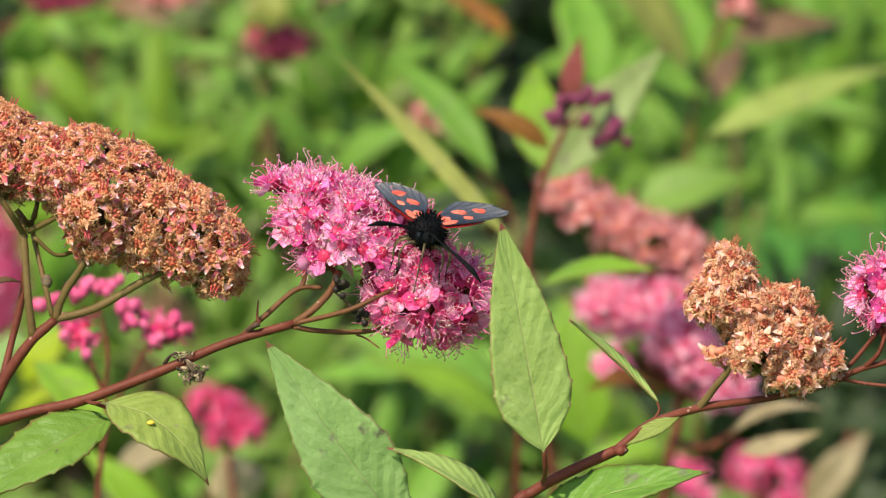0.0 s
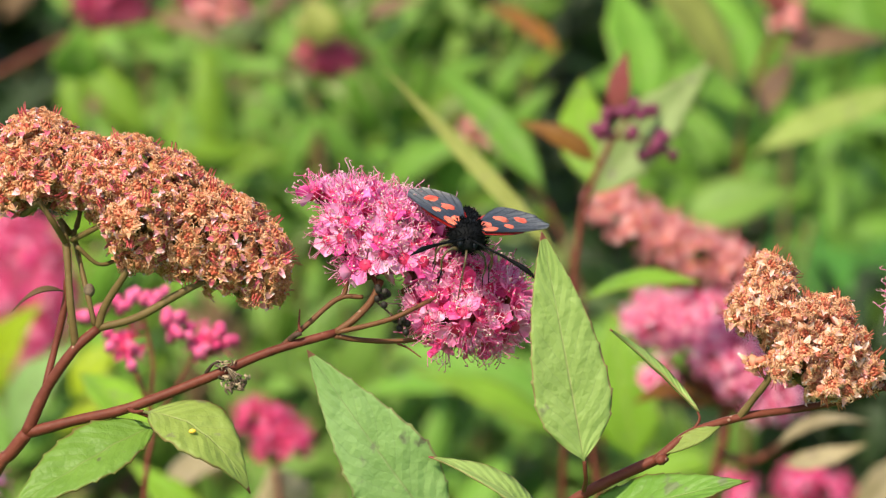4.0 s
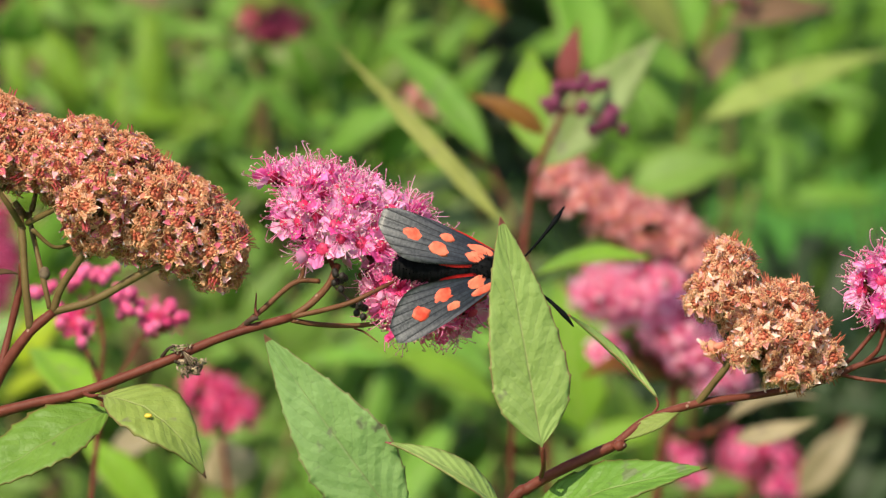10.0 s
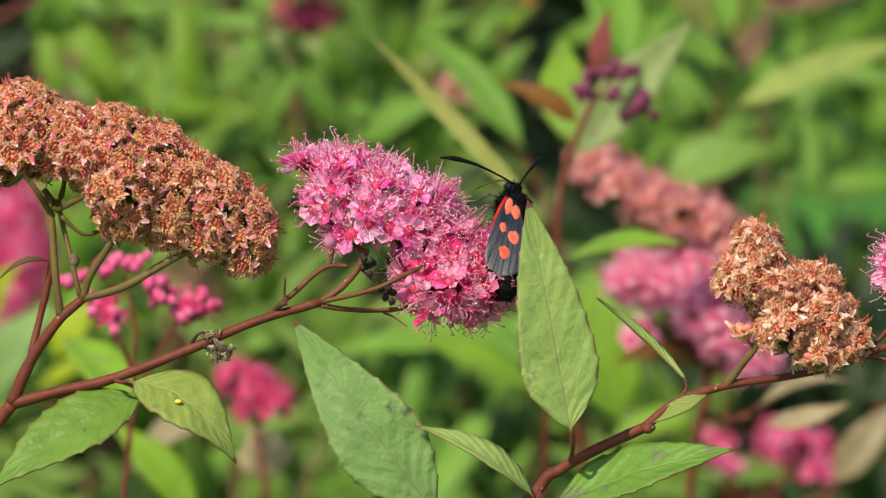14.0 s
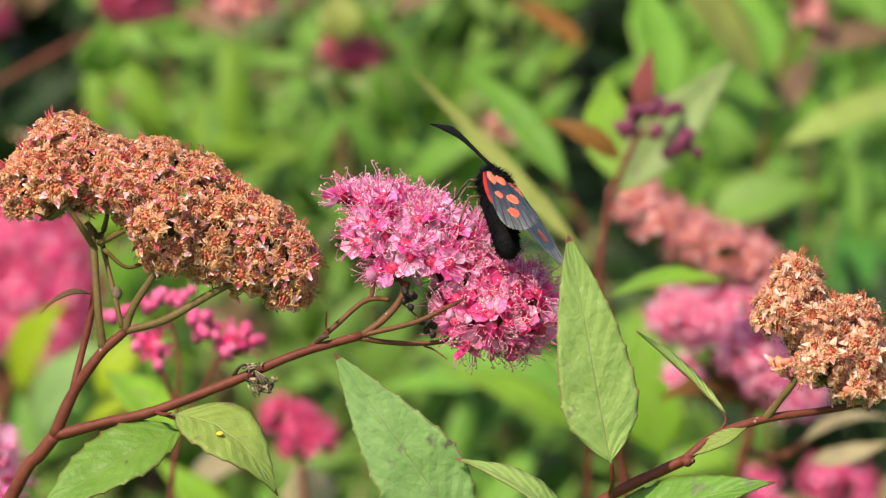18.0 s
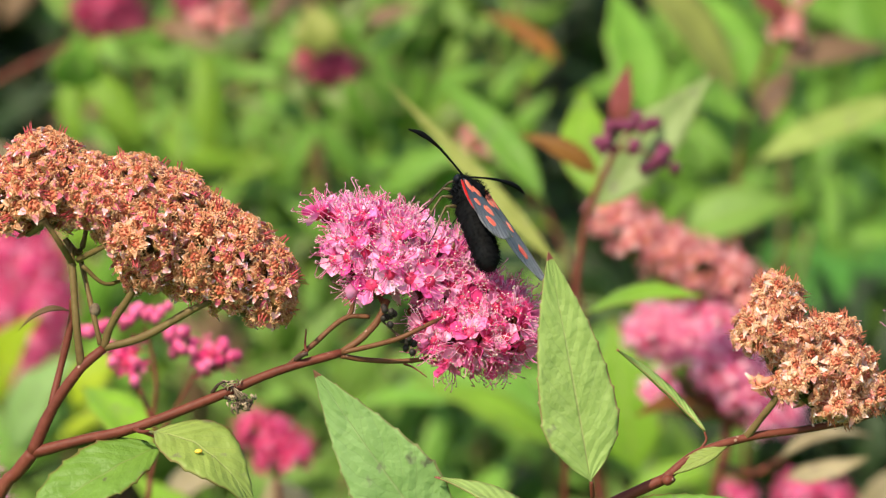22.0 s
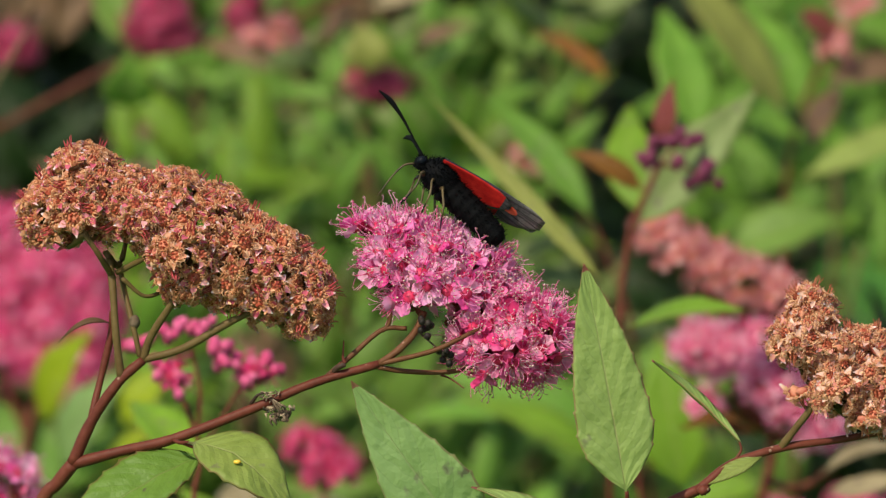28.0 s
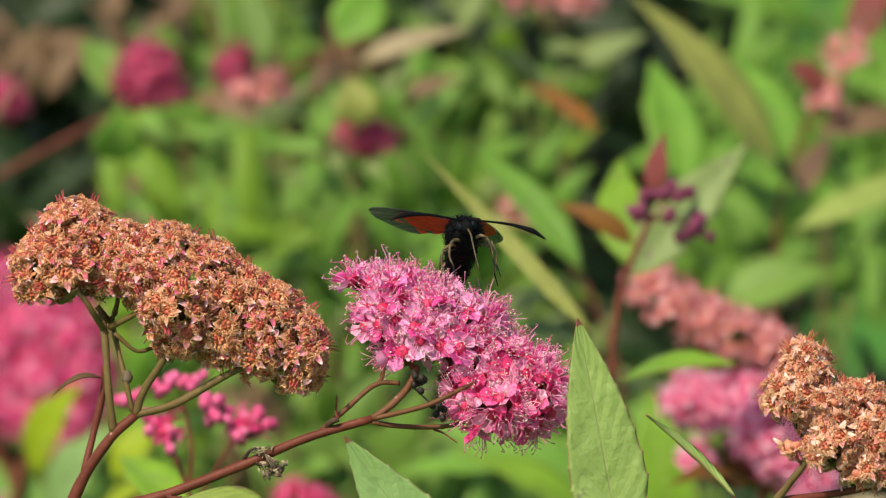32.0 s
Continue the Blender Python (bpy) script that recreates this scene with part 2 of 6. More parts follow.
PETAL_DEEP = plain("petal_deep_pink", [(0.25, (0.52, 0.018, 0.11)), (0.5, (0.68, 0.05, 0.20)), (0.75, (0.82, 0.2, 0.38))], 300, 0.55, 0.25, 0.0, 0.3, True)
CUP = plain("flower_cup", [(0.3, (0.48, 0.015, 0.08)), (0.7, (0.66, 0.05, 0.14))], 500, 0.5, 0.35)
PETAL_MAGENTA = plain("petal_magenta", [(0.25, (0.74, 0.02, 0.15)), (0.45, (0.87, 0.10, 0.34)), (0.62, (0.92, 0.28, 0.55)), (0.8, (0.96, 0.62, 0.80))], 420, 0.55, 0.25, 0.0, 0.3, True)
PETAL_HOT = plain("petal_hot_pink", [(0.25, (0.70, 0.025, 0.18)), (0.5, (0.84, 0.11, 0.35)), (0.75, (0.92, 0.38, 0.58))], 300, 0.55, 0.25, 0.0, 0.3, True)
PETAL_FAR = plain("petal_soft_pink", [(0.25, (0.60, 0.08, 0.22)), (0.5, (0.74, 0.20, 0.36)), (0.75, (0.86, 0.42, 0.55))], 300, 0.6, 0.2, 0.0, 0.25, True)
PETAL_DULL = plain("petal_dull_crimson", [(0.25, (0.22, 0.012, 0.05)), (0.5, (0.36, 0.035, 0.11)), (0.75, (0.50, 0.11, 0.2))], 300, 0.6, 0.2, 0.0, 0.2, True)
PETAL_FADED = plain("petal_faded", [(0.25, (0.44, 0.10, 0.12)), (0.5, (0.64, 0.20, 0.23)), (0.75, (0.76, 0.42, 0.43))], 300, 0.6, 0.2, 0.0, 0.2, True)
STAMEN = plain("stamen", [(0.3, (0.80, 0.07, 0.30)), (0.5, (0.90, 0.28, 0.58)), (0.75, (0.96, 0.68, 0.81))], 500, 0.5, 0.3, 0.0, 0.35, True)
ANTHER = plain("anther", [(0.3, (0.26, 0.15, 0.12)), (0.6, (0.58, 0.42, 0.36)), (0.8, (0.78, 0.66, 0.58))], 500, 0.6, 0.3, 0.0, 0.0, True)
DRY_SEPAL = plain("dry_sepal", [(0.25, (0.50, 0.13, 0.10)), (0.42, (0.66, 0.24, 0.17)), (0.6, (0.76, 0.36, 0.23)), (0.85, (0.83, 0.54, 0.38))], 330, 0.65, 0.2, 0.0002, 0.25, True)
DRY_CHAFF = plain("dry_chaff", [(0.25, (0.56, 0.21, 0.09)), (0.5, (0.78, 0.38, 0.20)), (0.8, (0.89, 0.61, 0.40))], 500, 0.75, 0.2, 0.0002, 0.25, True)
DRY_PINK = plain("dry_sepal_pink", [(0.25, (0.52, 0.07, 0.13)), (0.5, (0.76, 0.21, 0.29)), (0.8, (0.86, 0.45, 0.49))], 330, 0.65, 0.2, 0.0002, 0.25, True)
DRY_TIP = plain("dry_sepal_tip", [(0.3, (0.56, 0.36, 0.37)), (0.7, (0.74, 0.62, 0.62))], 330, 0.55, 0.2, 0.0, 0.15, True)
DRY_CUP = plain("dry_cup_olive", [(0.3, (0.20, 0.10, 0.045)), (0.7, (0.42, 0.24, 0.10))], 500, 0.6, 0.25, 0.0002)
BEAK_TIP = plain("beak_tip_dark", [(0.3, (0.05, 0.02, 0.015)), (0.7, (0.22, 0.12, 0.06))], 500, 0.6, 0.3)
CHAFF_PALE = plain("pale_chaff", [(0.25, (0.66, 0.26, 0.14)), (0.5, (0.82, 0.45, 0.26)), (0.8, (0.90, 0.64, 0.42))], 500, 0.75, 0.2, 0.0002, 0.25, True)
SEPAL_PALE = plain("pale_dry_sepal", [(0.25, (0.70, 0.24, 0.22)), (0.5, (0.82, 0.44, 0.36)), (0.8, (0.90, 0.64, 0.52))], 330, 0.65, 0.2, 0.0002, 0.25, True)
BEAK = plain("beak_crimson", [(0.3, (0.34, 0.025, 0.04)), (0.7, (0.62, 0.10, 0.12))], 600, 0.5, 0.3, 0.0, 0.1)
FOLLICLE = plain("dry_follicle", [(0.3, (0.36, 0.07, 0.04)), (0.7, (0.60, 0.21, 0.12))], 600, 0.5, 0.3, 0.0002, 0.0, True)
BUD_PINK = plain("bud_pink", [(0.3, (0.45, 0.025, 0.12)), (0.7, (0.70, 0.15, 0.32))], 300, 0.5, 0.3)
BUD_DARK = plain("bud_purple", [(0.3, (0.09, 0.012, 0.04)), (0.7, (0.22, 0.04, 0.10))], 300, 0.5, 0.3)
FUR = plain("black_fur", [(0.3, (0.0012, 0.0014, 0.0018)), (0.7, (0.004, 0.005, 0.0065))], 900, 0.75, 0.1)
CHITIN = plain("blue_black_chitin", [(0.3, (0.002, 0.003, 0.005)), (0.7, (0.007, 0.011, 0.018))], 700, 0.5, 0.12, 0.0002)
def wing_material():
    """Wing scales: blue-black near the root, thin and grey-brown towards the tip with the sun's sheen painted in, with
    fine veins along the wing.
    """
    m = Mat("wing_blue_grey").set(0.45, 0.45)
    place = m.n("ShaderNodeSeparateXYZ")
    coord = m.n("ShaderNodeTexCoord")
    m.link(coord.outputs["Object"], place.inputs["Vector"])
    out = m.maths("MINIMUM", 1.0, m.maths("MAXIMUM", 0.0, m.maths("MULTIPLY", place.outputs["Y"], -68.0)))
    stretch = m.n("ShaderNodeMapping")
    stretch.inputs["Scale"].default_value = (1500, 90, 200)
    m.link(coord.outputs["Object"], stretch.inputs["Vector"])
    veins = m.n("ShaderNodeTexNoise")
    veins.inputs["Scale"].default_value = 1.0
    m.link(stretch.outputs["Vector"], veins.inputs["Vector"])
    fac = m.maths("ADD", m.maths("MULTIPLY", m.noise(2600, 2), 0.45), m.maths("MULTIPLY", veins.outputs["Fac"], 0.55))
    # ribs fan out from the root
    fan = m.maths("ARCTAN2", place.outputs["X"], m.maths("SUBTRACT", 0.004, place.outputs["Y"]))
    rib = m.maths("LESS_THAN", m.maths("ABSOLUTE", m.maths("SUBTRACT", m.maths("FRACT", m.maths("MULTIPLY", fan, 17.0)), 0.5)), 0.09)
    # blue sheen at the root and sunlit grey at the tip are painted in
    root = m.ramp(fac, [(0.35, (0.003, 0.006, 0.016)), (0.65, (0.02, 0.03, 0.05))])
    tip = m.ramp(fac, [(0.35, (0.065, 0.067, 0.072)), (0.65, (0.30, 0.295, 0.29))])
    col = m.mix(m.maths("POWER", out, 2.2), root, tip)
    col = m.mix(m.maths("MULTIPLY", rib, 0.75), col, (0.008, 0.008, 0.010))
    m.colour(col)
    m.bump(veins.outputs["Fac"], 0.5, 0.0001)
    return m.shine_through(col, 0.2).m


WING_DARK = wing_material()
WING_RED = plain("wing_red", [(0.3, (0.28, 0.008, 0.01)), (0.5, (0.58, 0.02, 0.02)), (0.7, (0.76, 0.045, 0.035))], 700, 0.5, 0.3, 0.0, 0.3)
SPOT = plain("wing_spot", [(0.3, (0.68, 0.055, 0.03)), (0.7, (0.82, 0.24, 0.14))], 700, 0.55, 0.3)
TAWNY = plain("tawny_fur", [(0.3, (0.20, 0.09, 0.02)), (0.7, (0.42, 0.23, 0.07))], 800, 0.9, 0.1)
LEG_TAN = plain("leg_tan", [(0.3, (0.02, 0.015, 0.008)), (0.7, (0.13, 0.095, 0.04))], 800, 0.5, 0.4)
EGG = plain("egg_yellow", [(0.3, (0.75, 0.45, 0.04)), (0.7, (0.85, 0.6, 0.1))], 900, 0.4, 0.4)
GRASS = plain("lawn", [(0.36, (0.010, 0.045, 0.004)), (0.5, (0.028, 0.12, 0.012)), (0.64, (0.07, 0.23, 0.03))], 13, 0.8, 0.15, 0.02, 0.0, False, 8.0)


# ---- building helpers ----
WORLD = {}


def thing(name, base, label, category, group="", kind=""):
    ob = new(name)
    ob.empty_display_size = 0.01
    ob.matrix_basis = Matrix.Translation(base)
    WORLD[ob] = ob.matrix_basis.copy()
    return tagged(ob, label, category, group, kind)


def part(name, bm, material, parent, label="", m=None, smooth=True):
    """Links a bmesh (or a mesh that is shared) as one mesh under a thing or part; m is its pose in the world."""
    if isinstance(bm, bmesh.types.BMesh):
        mesh = bpy.data.meshes.new(name)
        bm.to_mesh(mesh)
        bm.free()
        if smooth:
            mesh.polygons.foreach_set("use_smooth", [True] * len(mesh.polygons))
        for one in material if isinstance(material, (list, tuple)) else [material]:
            mesh.materials.append(one)
    else:
        mesh = bm
    ob = new(name, mesh)
    m = m if m is not None else Matrix.Identity(4)
    ob.parent = parent
    ob.matrix_basis = WORLD[parent].inverted() @ m
    WORLD[ob] = m.copy()
    if label:
        tagged(ob, label)
    return ob


def spline(points, steps=6):
    """A smooth line through the points."""
    p = [Vector(q) for q in points]
    p = [p[0] * 2 - p[1]] + p + [p[-1] * 2 - p[-2]]
    out = []
    for i in range(1, len(p) - 2):
        for k in range(steps):
            t = k / steps
            a, b, c, d = p[i - 1], p[i], p[i + 1], p[i + 2]
            out.append(0.5 * (2 * b + (c - a) * t + (2 * a - 5 * b + 4 * c - d) * t * t + (3 * b - a - 3 * c + d) * t ** 3))
    out.append(p[-2])
    return out


def tube(bm, points, radii, sides=8, steps=6, knob=0.0, mat=0):
    """A tapering round stem along a line; radii in metres at its ends or at its points."""
    line = spline(points, steps) if steps > 1 else [Vector(q) for q in points]
    n = len(line)
    ref = Vector((0.31, 0.52, 0.79))
    rings = []
    for i, c in enumerate(line):
        f = i / (n - 1) * (len(radii) - 1)
        k = min(int(f), len(radii) - 2)
        r = radii[k] + (radii[k + 1] - radii[k]) * (f - k)
        if knob:
            r *= 1 + knob * noise.noise(c * 400)
        d = (line[min(i + 1, n - 1)] - line[max(i - 1, 0)]).normalized()
        s = d.cross(ref).normalized()
        u = d.cross(s)
        rings.append([bm.verts.new(c + (s * math.cos(a) + u * math.sin(a)) * r) for a in [2 * math.pi * j / sides for j in range(sides)]])
    faces = []
    for a, b in zip(rings, rings[1:]):
        for j in range(sides):
            faces.append(bm.faces.new((a[j], a[(j + 1) % sides], b[(j + 1) % sides], b[j])))
    faces.append(bm.faces.new(rings[0][::-1]))
    faces.append(bm.faces.new(rings[-1]))
    for face in faces:
        face.material_index = mat
    return bm


def blob(bm, centre, rx, ry, rz, turn=None, rings=5, sides=8, rough=0.0, mat=0, seed=0.0):
    """An uneven ellipsoid."""
    turn = turn or Matrix.Identity(3)
    rows = []
    for i in range(1, rings):
        th = math.pi * i / rings
        row = []
        for j in range(sides):
            ph = 2 * math.pi * j / sides
            d = Vector((math.sin(th) * math.cos(ph), math.sin(th) * math.sin(ph), math.cos(th)))
            k = 1 + rough * noise.noise(d * 2.3 + Vector((seed, seed * 1.7, 0)))
            row.append(bm.verts.new(Vector(centre) + turn @ Vector((d.x * rx * k, d.y * ry * k, d.z * rz * k))))
        rows.append(row)
    top = bm.verts.new(Vector(centre) + turn @ Vector((0, 0, rz)))
    low = bm.verts.new(Vector(centre) + turn @ Vector((0, 0, -rz)))
    faces = []
    for j in range(sides):
        k = (j + 1) % sides
        faces.append(bm.faces.new((top, rows[0][j], rows[0][k])))
        faces.append(bm.faces.new((low, rows[-1][k], rows[-1][j])))
        for a, b in zip(rows, rows[1:]):
            faces.append(bm.faces.new((a[j], b[j], b[k], a[k])))
    for face in faces:
        face.material_index = mat
    return bm


def leaf_bm(bm, base, tip, width, face, bow=0.0, swing=0.0, fold=0.25, nl=22, nw=6, teeth=0.06, period=6, petiole=0.05, thick=0.00022, wave=0.0, widest=0.38, droop=0.0, quilt=0.014, taper=0.0, sharp=2.2):
    """A toothed lance-shaped leaf blade from base to tip; lengths in metres, face is the way its upper side looks."""
    base, tip = Vector(base), Vector(tip)
    axis = tip - base
    length = axis.length
    axis.normalize()
    side = axis.cross(Vector(face)).normalized()
    up = side.cross(axis).normalized()
    uvl = bm.loops.layers.uv.verify()
    grids = []
    for layer in (0, 1):
        rows = []
        for i in range(nl + 1):
            s = i / nl
            lift = 4 * s * (1 - s) * bow - droop * s * s * s
            c = base + axis * (length * s) + up * lift + side * (4 * s * (1 - s) * swing)
            if s < petiole:
                w = 0.03
            else:
                q = (s - petiole) / (1 - petiole)
                e, g = 2.2 * widest, 2.2 * (1 - widest)
                w = q ** e * (1 - q) ** g / (widest ** e * (1 - widest) ** g) + 0.012
                if taper:
                    w = math.sin(math.pi / 2 * q / widest) ** 0.85 if q < widest else 1 - ((q - widest) / (1 - widest)) ** taper + 0.01
            row = []
            for j in range(nw + 1):
                a = j / nw * 2 - 1
                k = w
                if abs(a) == 1 and teeth and 0.12 < s < 0.97:
                    k = w + 1.8 * teeth * (0.35 + 0.65 * w) * ((i % period) / (period - 1)) ** sharp
                x = a * k * width / 2
                z = abs(a) * fold * w * width / 2 + wave * width * math.sin(9 * s + 1.5 * a) * abs(a) * w
                lane = (9 * s - 2.2 * abs(a)) % 1
                z += quilt * width * w * math.sin(lane * math.pi) * min(1, 4 * abs(a)) * (1 - 0.6 * abs(a))
                z += 2.2 * quilt * width * w * noise.noise(Vector((s * 7, a * 1.8, length * 400)))
                row.append(bm.verts.new(c + side * x + up * (z - layer * thick)))
            rows.append(row)
        grids.append(rows)
        for i in range(nl):
            for j in range(nw):
                q = [(i, j), (i, j + 1), (i + 1, j + 1), (i + 1, j)]
                if layer:
                    q.reverse()
                f = bm.faces.new([rows[a][b] for a, b in q])
                for loop, (a, b) in zip(f.loops, q):
                    loop[uvl].uv = (a / nl, b / nw)
    top, low = grids
    rim = [(i, 0) for i in range(nl + 1)] + [(nl, j) for j in range(1, nw + 1)] + [(i, nw) for i in range(nl - 1, -1, -1)] + [(0, j) for j in range(nw - 1, 0, -1)]
    for (a, b), (c, d) in zip(rim, rim[1:] + rim[:1]):
        f = bm.faces.new((top[a][b], top[c][d], low[c][d], low[a][b]))
        for loop, (p, q) in zip(f.loops, ((a, b), (c, d), (c, d), (a, b))):
            loop[uvl].uv = (p / nl, q / nw)
    return bm


def leaf(parent, base, tip, width, face, material, label="", **more):
    bm = bmesh.new()
    leaf_bm(bm, base, tip, width * MM, face, **{k: v * MM if k in ("bow", "swing", "droop") else v for k, v in more.items()})
    return part("leaf", bm, material, parent, label)


def stem(parent, points, radii, material, name="stem", label="", knob=0.12, sides=9):
    return part(name, tube(bmesh.new(), points, [r * MM for r in radii], sides, 6, knob), material, parent, label)


def shared(name, bm, materials):
    mesh = bpy.data.meshes.new(name)
    bm.to_mesh(mesh)
    bm.free()
    mesh.polygons.foreach_set("use_smooth", [True] * len(mesh.polygons))
    for one in materials:
        mesh.materials.append(one)
    return mesh


def pink_floret(rnd, stamens=18):
    """An open flower about 6 mm across: five cupped round petals, a deep cup and wavy stamens with pale anthers. Local z is its axis."""
    bm = bmesh.new()
    start = rnd.uniform(0, 1.2)
    for k in range(5):
        a0 = start + k * 2 * math.pi / 5 + rnd.uniform(-0.15, 0.15)
        size, rise = rnd.uniform(1.35, 2.1) * MM, rnd.uniform(-0.2, 0.8)
        turn = Matrix.Rotation(a0, 3, "Z") @ Matrix.Rotation(rnd.uniform(-0.35, 0.35), 3, "X")
        crimp = rnd.uniform(0.04, 0.12)
        grid = []
        for i in range(6):
            q = i / 5
            w = (0.22, 0.62, 0.95, 1.08, 0.92, 0.42)[i] * size * 0.5
            row = []
            for j in range(5):
                b = j / 4 * 2 - 1
                x = 0.55 * MM + q * size * (1 - 0.14 * b * b * q)
                z = rise * size * q * q + 0.3 * w * b * b + crimp * size * math.sin(4 * b + 5 * q + k)
                row.append(bm.verts.new(turn @ Vector((x, b * w, z))))
            grid.append(row)
        for i in range(5):
            for j in range(4):
                bm.faces.new((grid[i][j], grid[i + 1][j], grid[i + 1][j + 1], grid[i][j + 1])).material_index = 0
    blob(bm, (0, 0, -0.15 * MM), 0.95 * MM, 0.95 * MM, 0.6 * MM, None, 4, 8, 0.15, 1, start)
    for k in range(stamens):
        a = start + k * 2.399
        lean = rnd.uniform(0.15, 1.2)
        size = (rnd.uniform(1.9, 3.0) if k % 6 else rnd.uniform(3.1, 4.1)) * MM
        d0 = Vector((math.cos(a), math.sin(a), 0))
        across = d0.cross(Vector((0, 0, 1)))
        foot = d0 * 0.6 * MM
        aim = d0 * math.sin(lean) + Vector((0, 0, math.cos(lean)))
        bend = across * rnd.uniform(-0.22, 0.22) + d0 * rnd.uniform(-0.12, 0.16)
        mid = foot + aim * size * 0.5 + bend * size
        top = foot + aim * size * 0.92 - bend * size * rnd.uniform(0.1, 0.9)
        tip = top + (aim * 0.25 + across * rnd.uniform(-0.8, 0.8) - d0 * rnd.uniform(0, 0.6)) * 0.5 * MM
        tube(bm, [foot, mid, top, tip], [0.06 * MM, 0.048 * MM], 3, 3, 0, 2)
        blob(bm, tip, rnd.uniform(0.11, 0.16) * MM, 0.13 * MM, 0.11 * MM, None, 3, 5, 0, 3)
    return bm


def dry_floret(rnd):
    """A spent flower: an olive cup, five pink sepals with white points, a fringe of curled tan stamens, and five seed vessels with red beaks."""
    bm = bmesh.new()
    start = rnd.uniform(0, 1.2)
    beaked = rnd.random() < 0.4
    droop = rnd.uniform(-0.1, 0.5)
    for k in range(5):
        turn = Matrix.Rotation(start + k * 2 * math.pi / 5 + rnd.uniform(-0.12, 0.12), 3, "Z")
        size = rnd.uniform(0.95, 1.4) * MM
        bend, twist = droop + rnd.uniform(-0.3, 0.3), rnd.uniform(-0.3, 0.3)
        rows = []
        for i, w in enumerate((0.46, 0.46, 0.36, 0.2, 0.03)):
            q = i / 4
            rows.append([bm.verts.new(turn @ Vector((1.05 * MM + q * size, b * w * MM, (0.1 - bend * q * q * 1.1 + twist * b * q * 0.5 + 0.16 * abs(b)) * MM))) for b in (-1, 0, 1)])
        for a, b in zip(rows, rows[1:]):
            for j in range(2):
                bm.faces.new((a[j], b[j], b[j + 1], a[j + 1])).material_index = 3 if a is rows[3] else 0
        f = turn @ Vector((0.42 * MM, 0, 0.12 * MM))
        blob(bm, f, 0.27 * MM, 0.2 * MM, 0.42 * MM, None, 5, 6, 0.3, 2, k)
        if beaked:
            knee = turn @ Vector((rnd.uniform(0.3, 0.45) * MM, 0, 0.9 * MM))
            beak = turn @ Vector((rnd.uniform(0.2, 0.75) * MM, rnd.uniform(-0.2, 0.2) * MM, rnd.uniform(1.4, 2.1) * MM))
            tube(bm, [f + Vector((0, 0, 0.2 * MM)), knee, beak], [0.095 * MM, 0.075 * MM, 0.05 * MM], 4, 1, 0, 6)
            blob(bm, beak, 0.1 * MM, 0.1 * MM, 0.08 * MM, None, 3, 4, 0, 5)
    blob(bm, (0, 0, -0.35 * MM), 0.95 * MM, 0.95 * MM, 0.5 * MM, None, 4, 8, 0.2, 2, start)
    blob(bm, (0, 0, -0.62 * MM), 1.02 * MM, 1.02 * MM, 0.55 * MM, None, 5, 9, 0.3, 4, start)
    # a fluted rim, broken in places
    for k in range(14):
        a = k * 0.449 + rnd.uniform(-0.1, 0.1)
        r = rnd.uniform(0.85, 1.05)
        blob(bm, Vector((math.cos(a) * r, math.sin(a) * r, rnd.uniform(0.05, 0.25))) * MM, 0.22 * MM, 0.17 * MM, 0.14 * MM, None, 3, 5, 0.3, 1, a)
    for k in range(34):
        a = rnd.uniform(0, 6.28)
        d0 = Vector((math.cos(a), math.sin(a), 0))
        across = Vector((-d0.y, d0.x, 0))
        reach, curl = rnd.uniform(0.0, 0.8), rnd.uniform(-0.9, 0.9)
        p = [d0 * 0.95 + Vector((0, 0, 0.15)), d0 * (1.0 + reach * 0.45) + across * curl * 0.4 + Vector((0, 0, rnd.uniform(0.3, 0.75))),
             d0 * (1.0 + reach) + across * curl + Vector((0, 0, rnd.uniform(-0.1, 0.5))), d0 * (0.9 + reach * 0.75) + across * curl * 1.5 + Vector((0, 0, rnd.uniform(-0.3, 0.25)))]
        tube(bm, [v * MM for v in p], [0.075 * MM, 0.055 * MM, 0.04 * MM], 3, 2, 0, 1)
        if k % 3 == 0:
            blob(bm, p[3] * MM, 0.14 * MM, 0.12 * MM, 0.1 * MM, None, 3, 5, 0.2, 1, a)
    for k in range(7):
        a = rnd.uniform(0, 6.28)
        c = Vector((math.cos(a), math.sin(a), 0)) * rnd.uniform(0.9, 1.7) * MM + Vector((0, 0, rnd.uniform(-0.3, 0.5) * MM))
        t = Euler((rnd.uniform(-0.8, 0.8), rnd.uniform(-0.8, 0.8), rnd.uniform(0, 6))).to_matrix()
        q = [bm.verts.new(c + t @ Vector(v) * MM) for v in ((-0.35, -0.1, 0), (0.05, -0.16, 0.15), (0.4, 0, 0.05), (0.05, 0.16, -0.12), (-0.3, 0.1, 0.1))]
        bm.faces.new(q).material_index = 1
    return bm


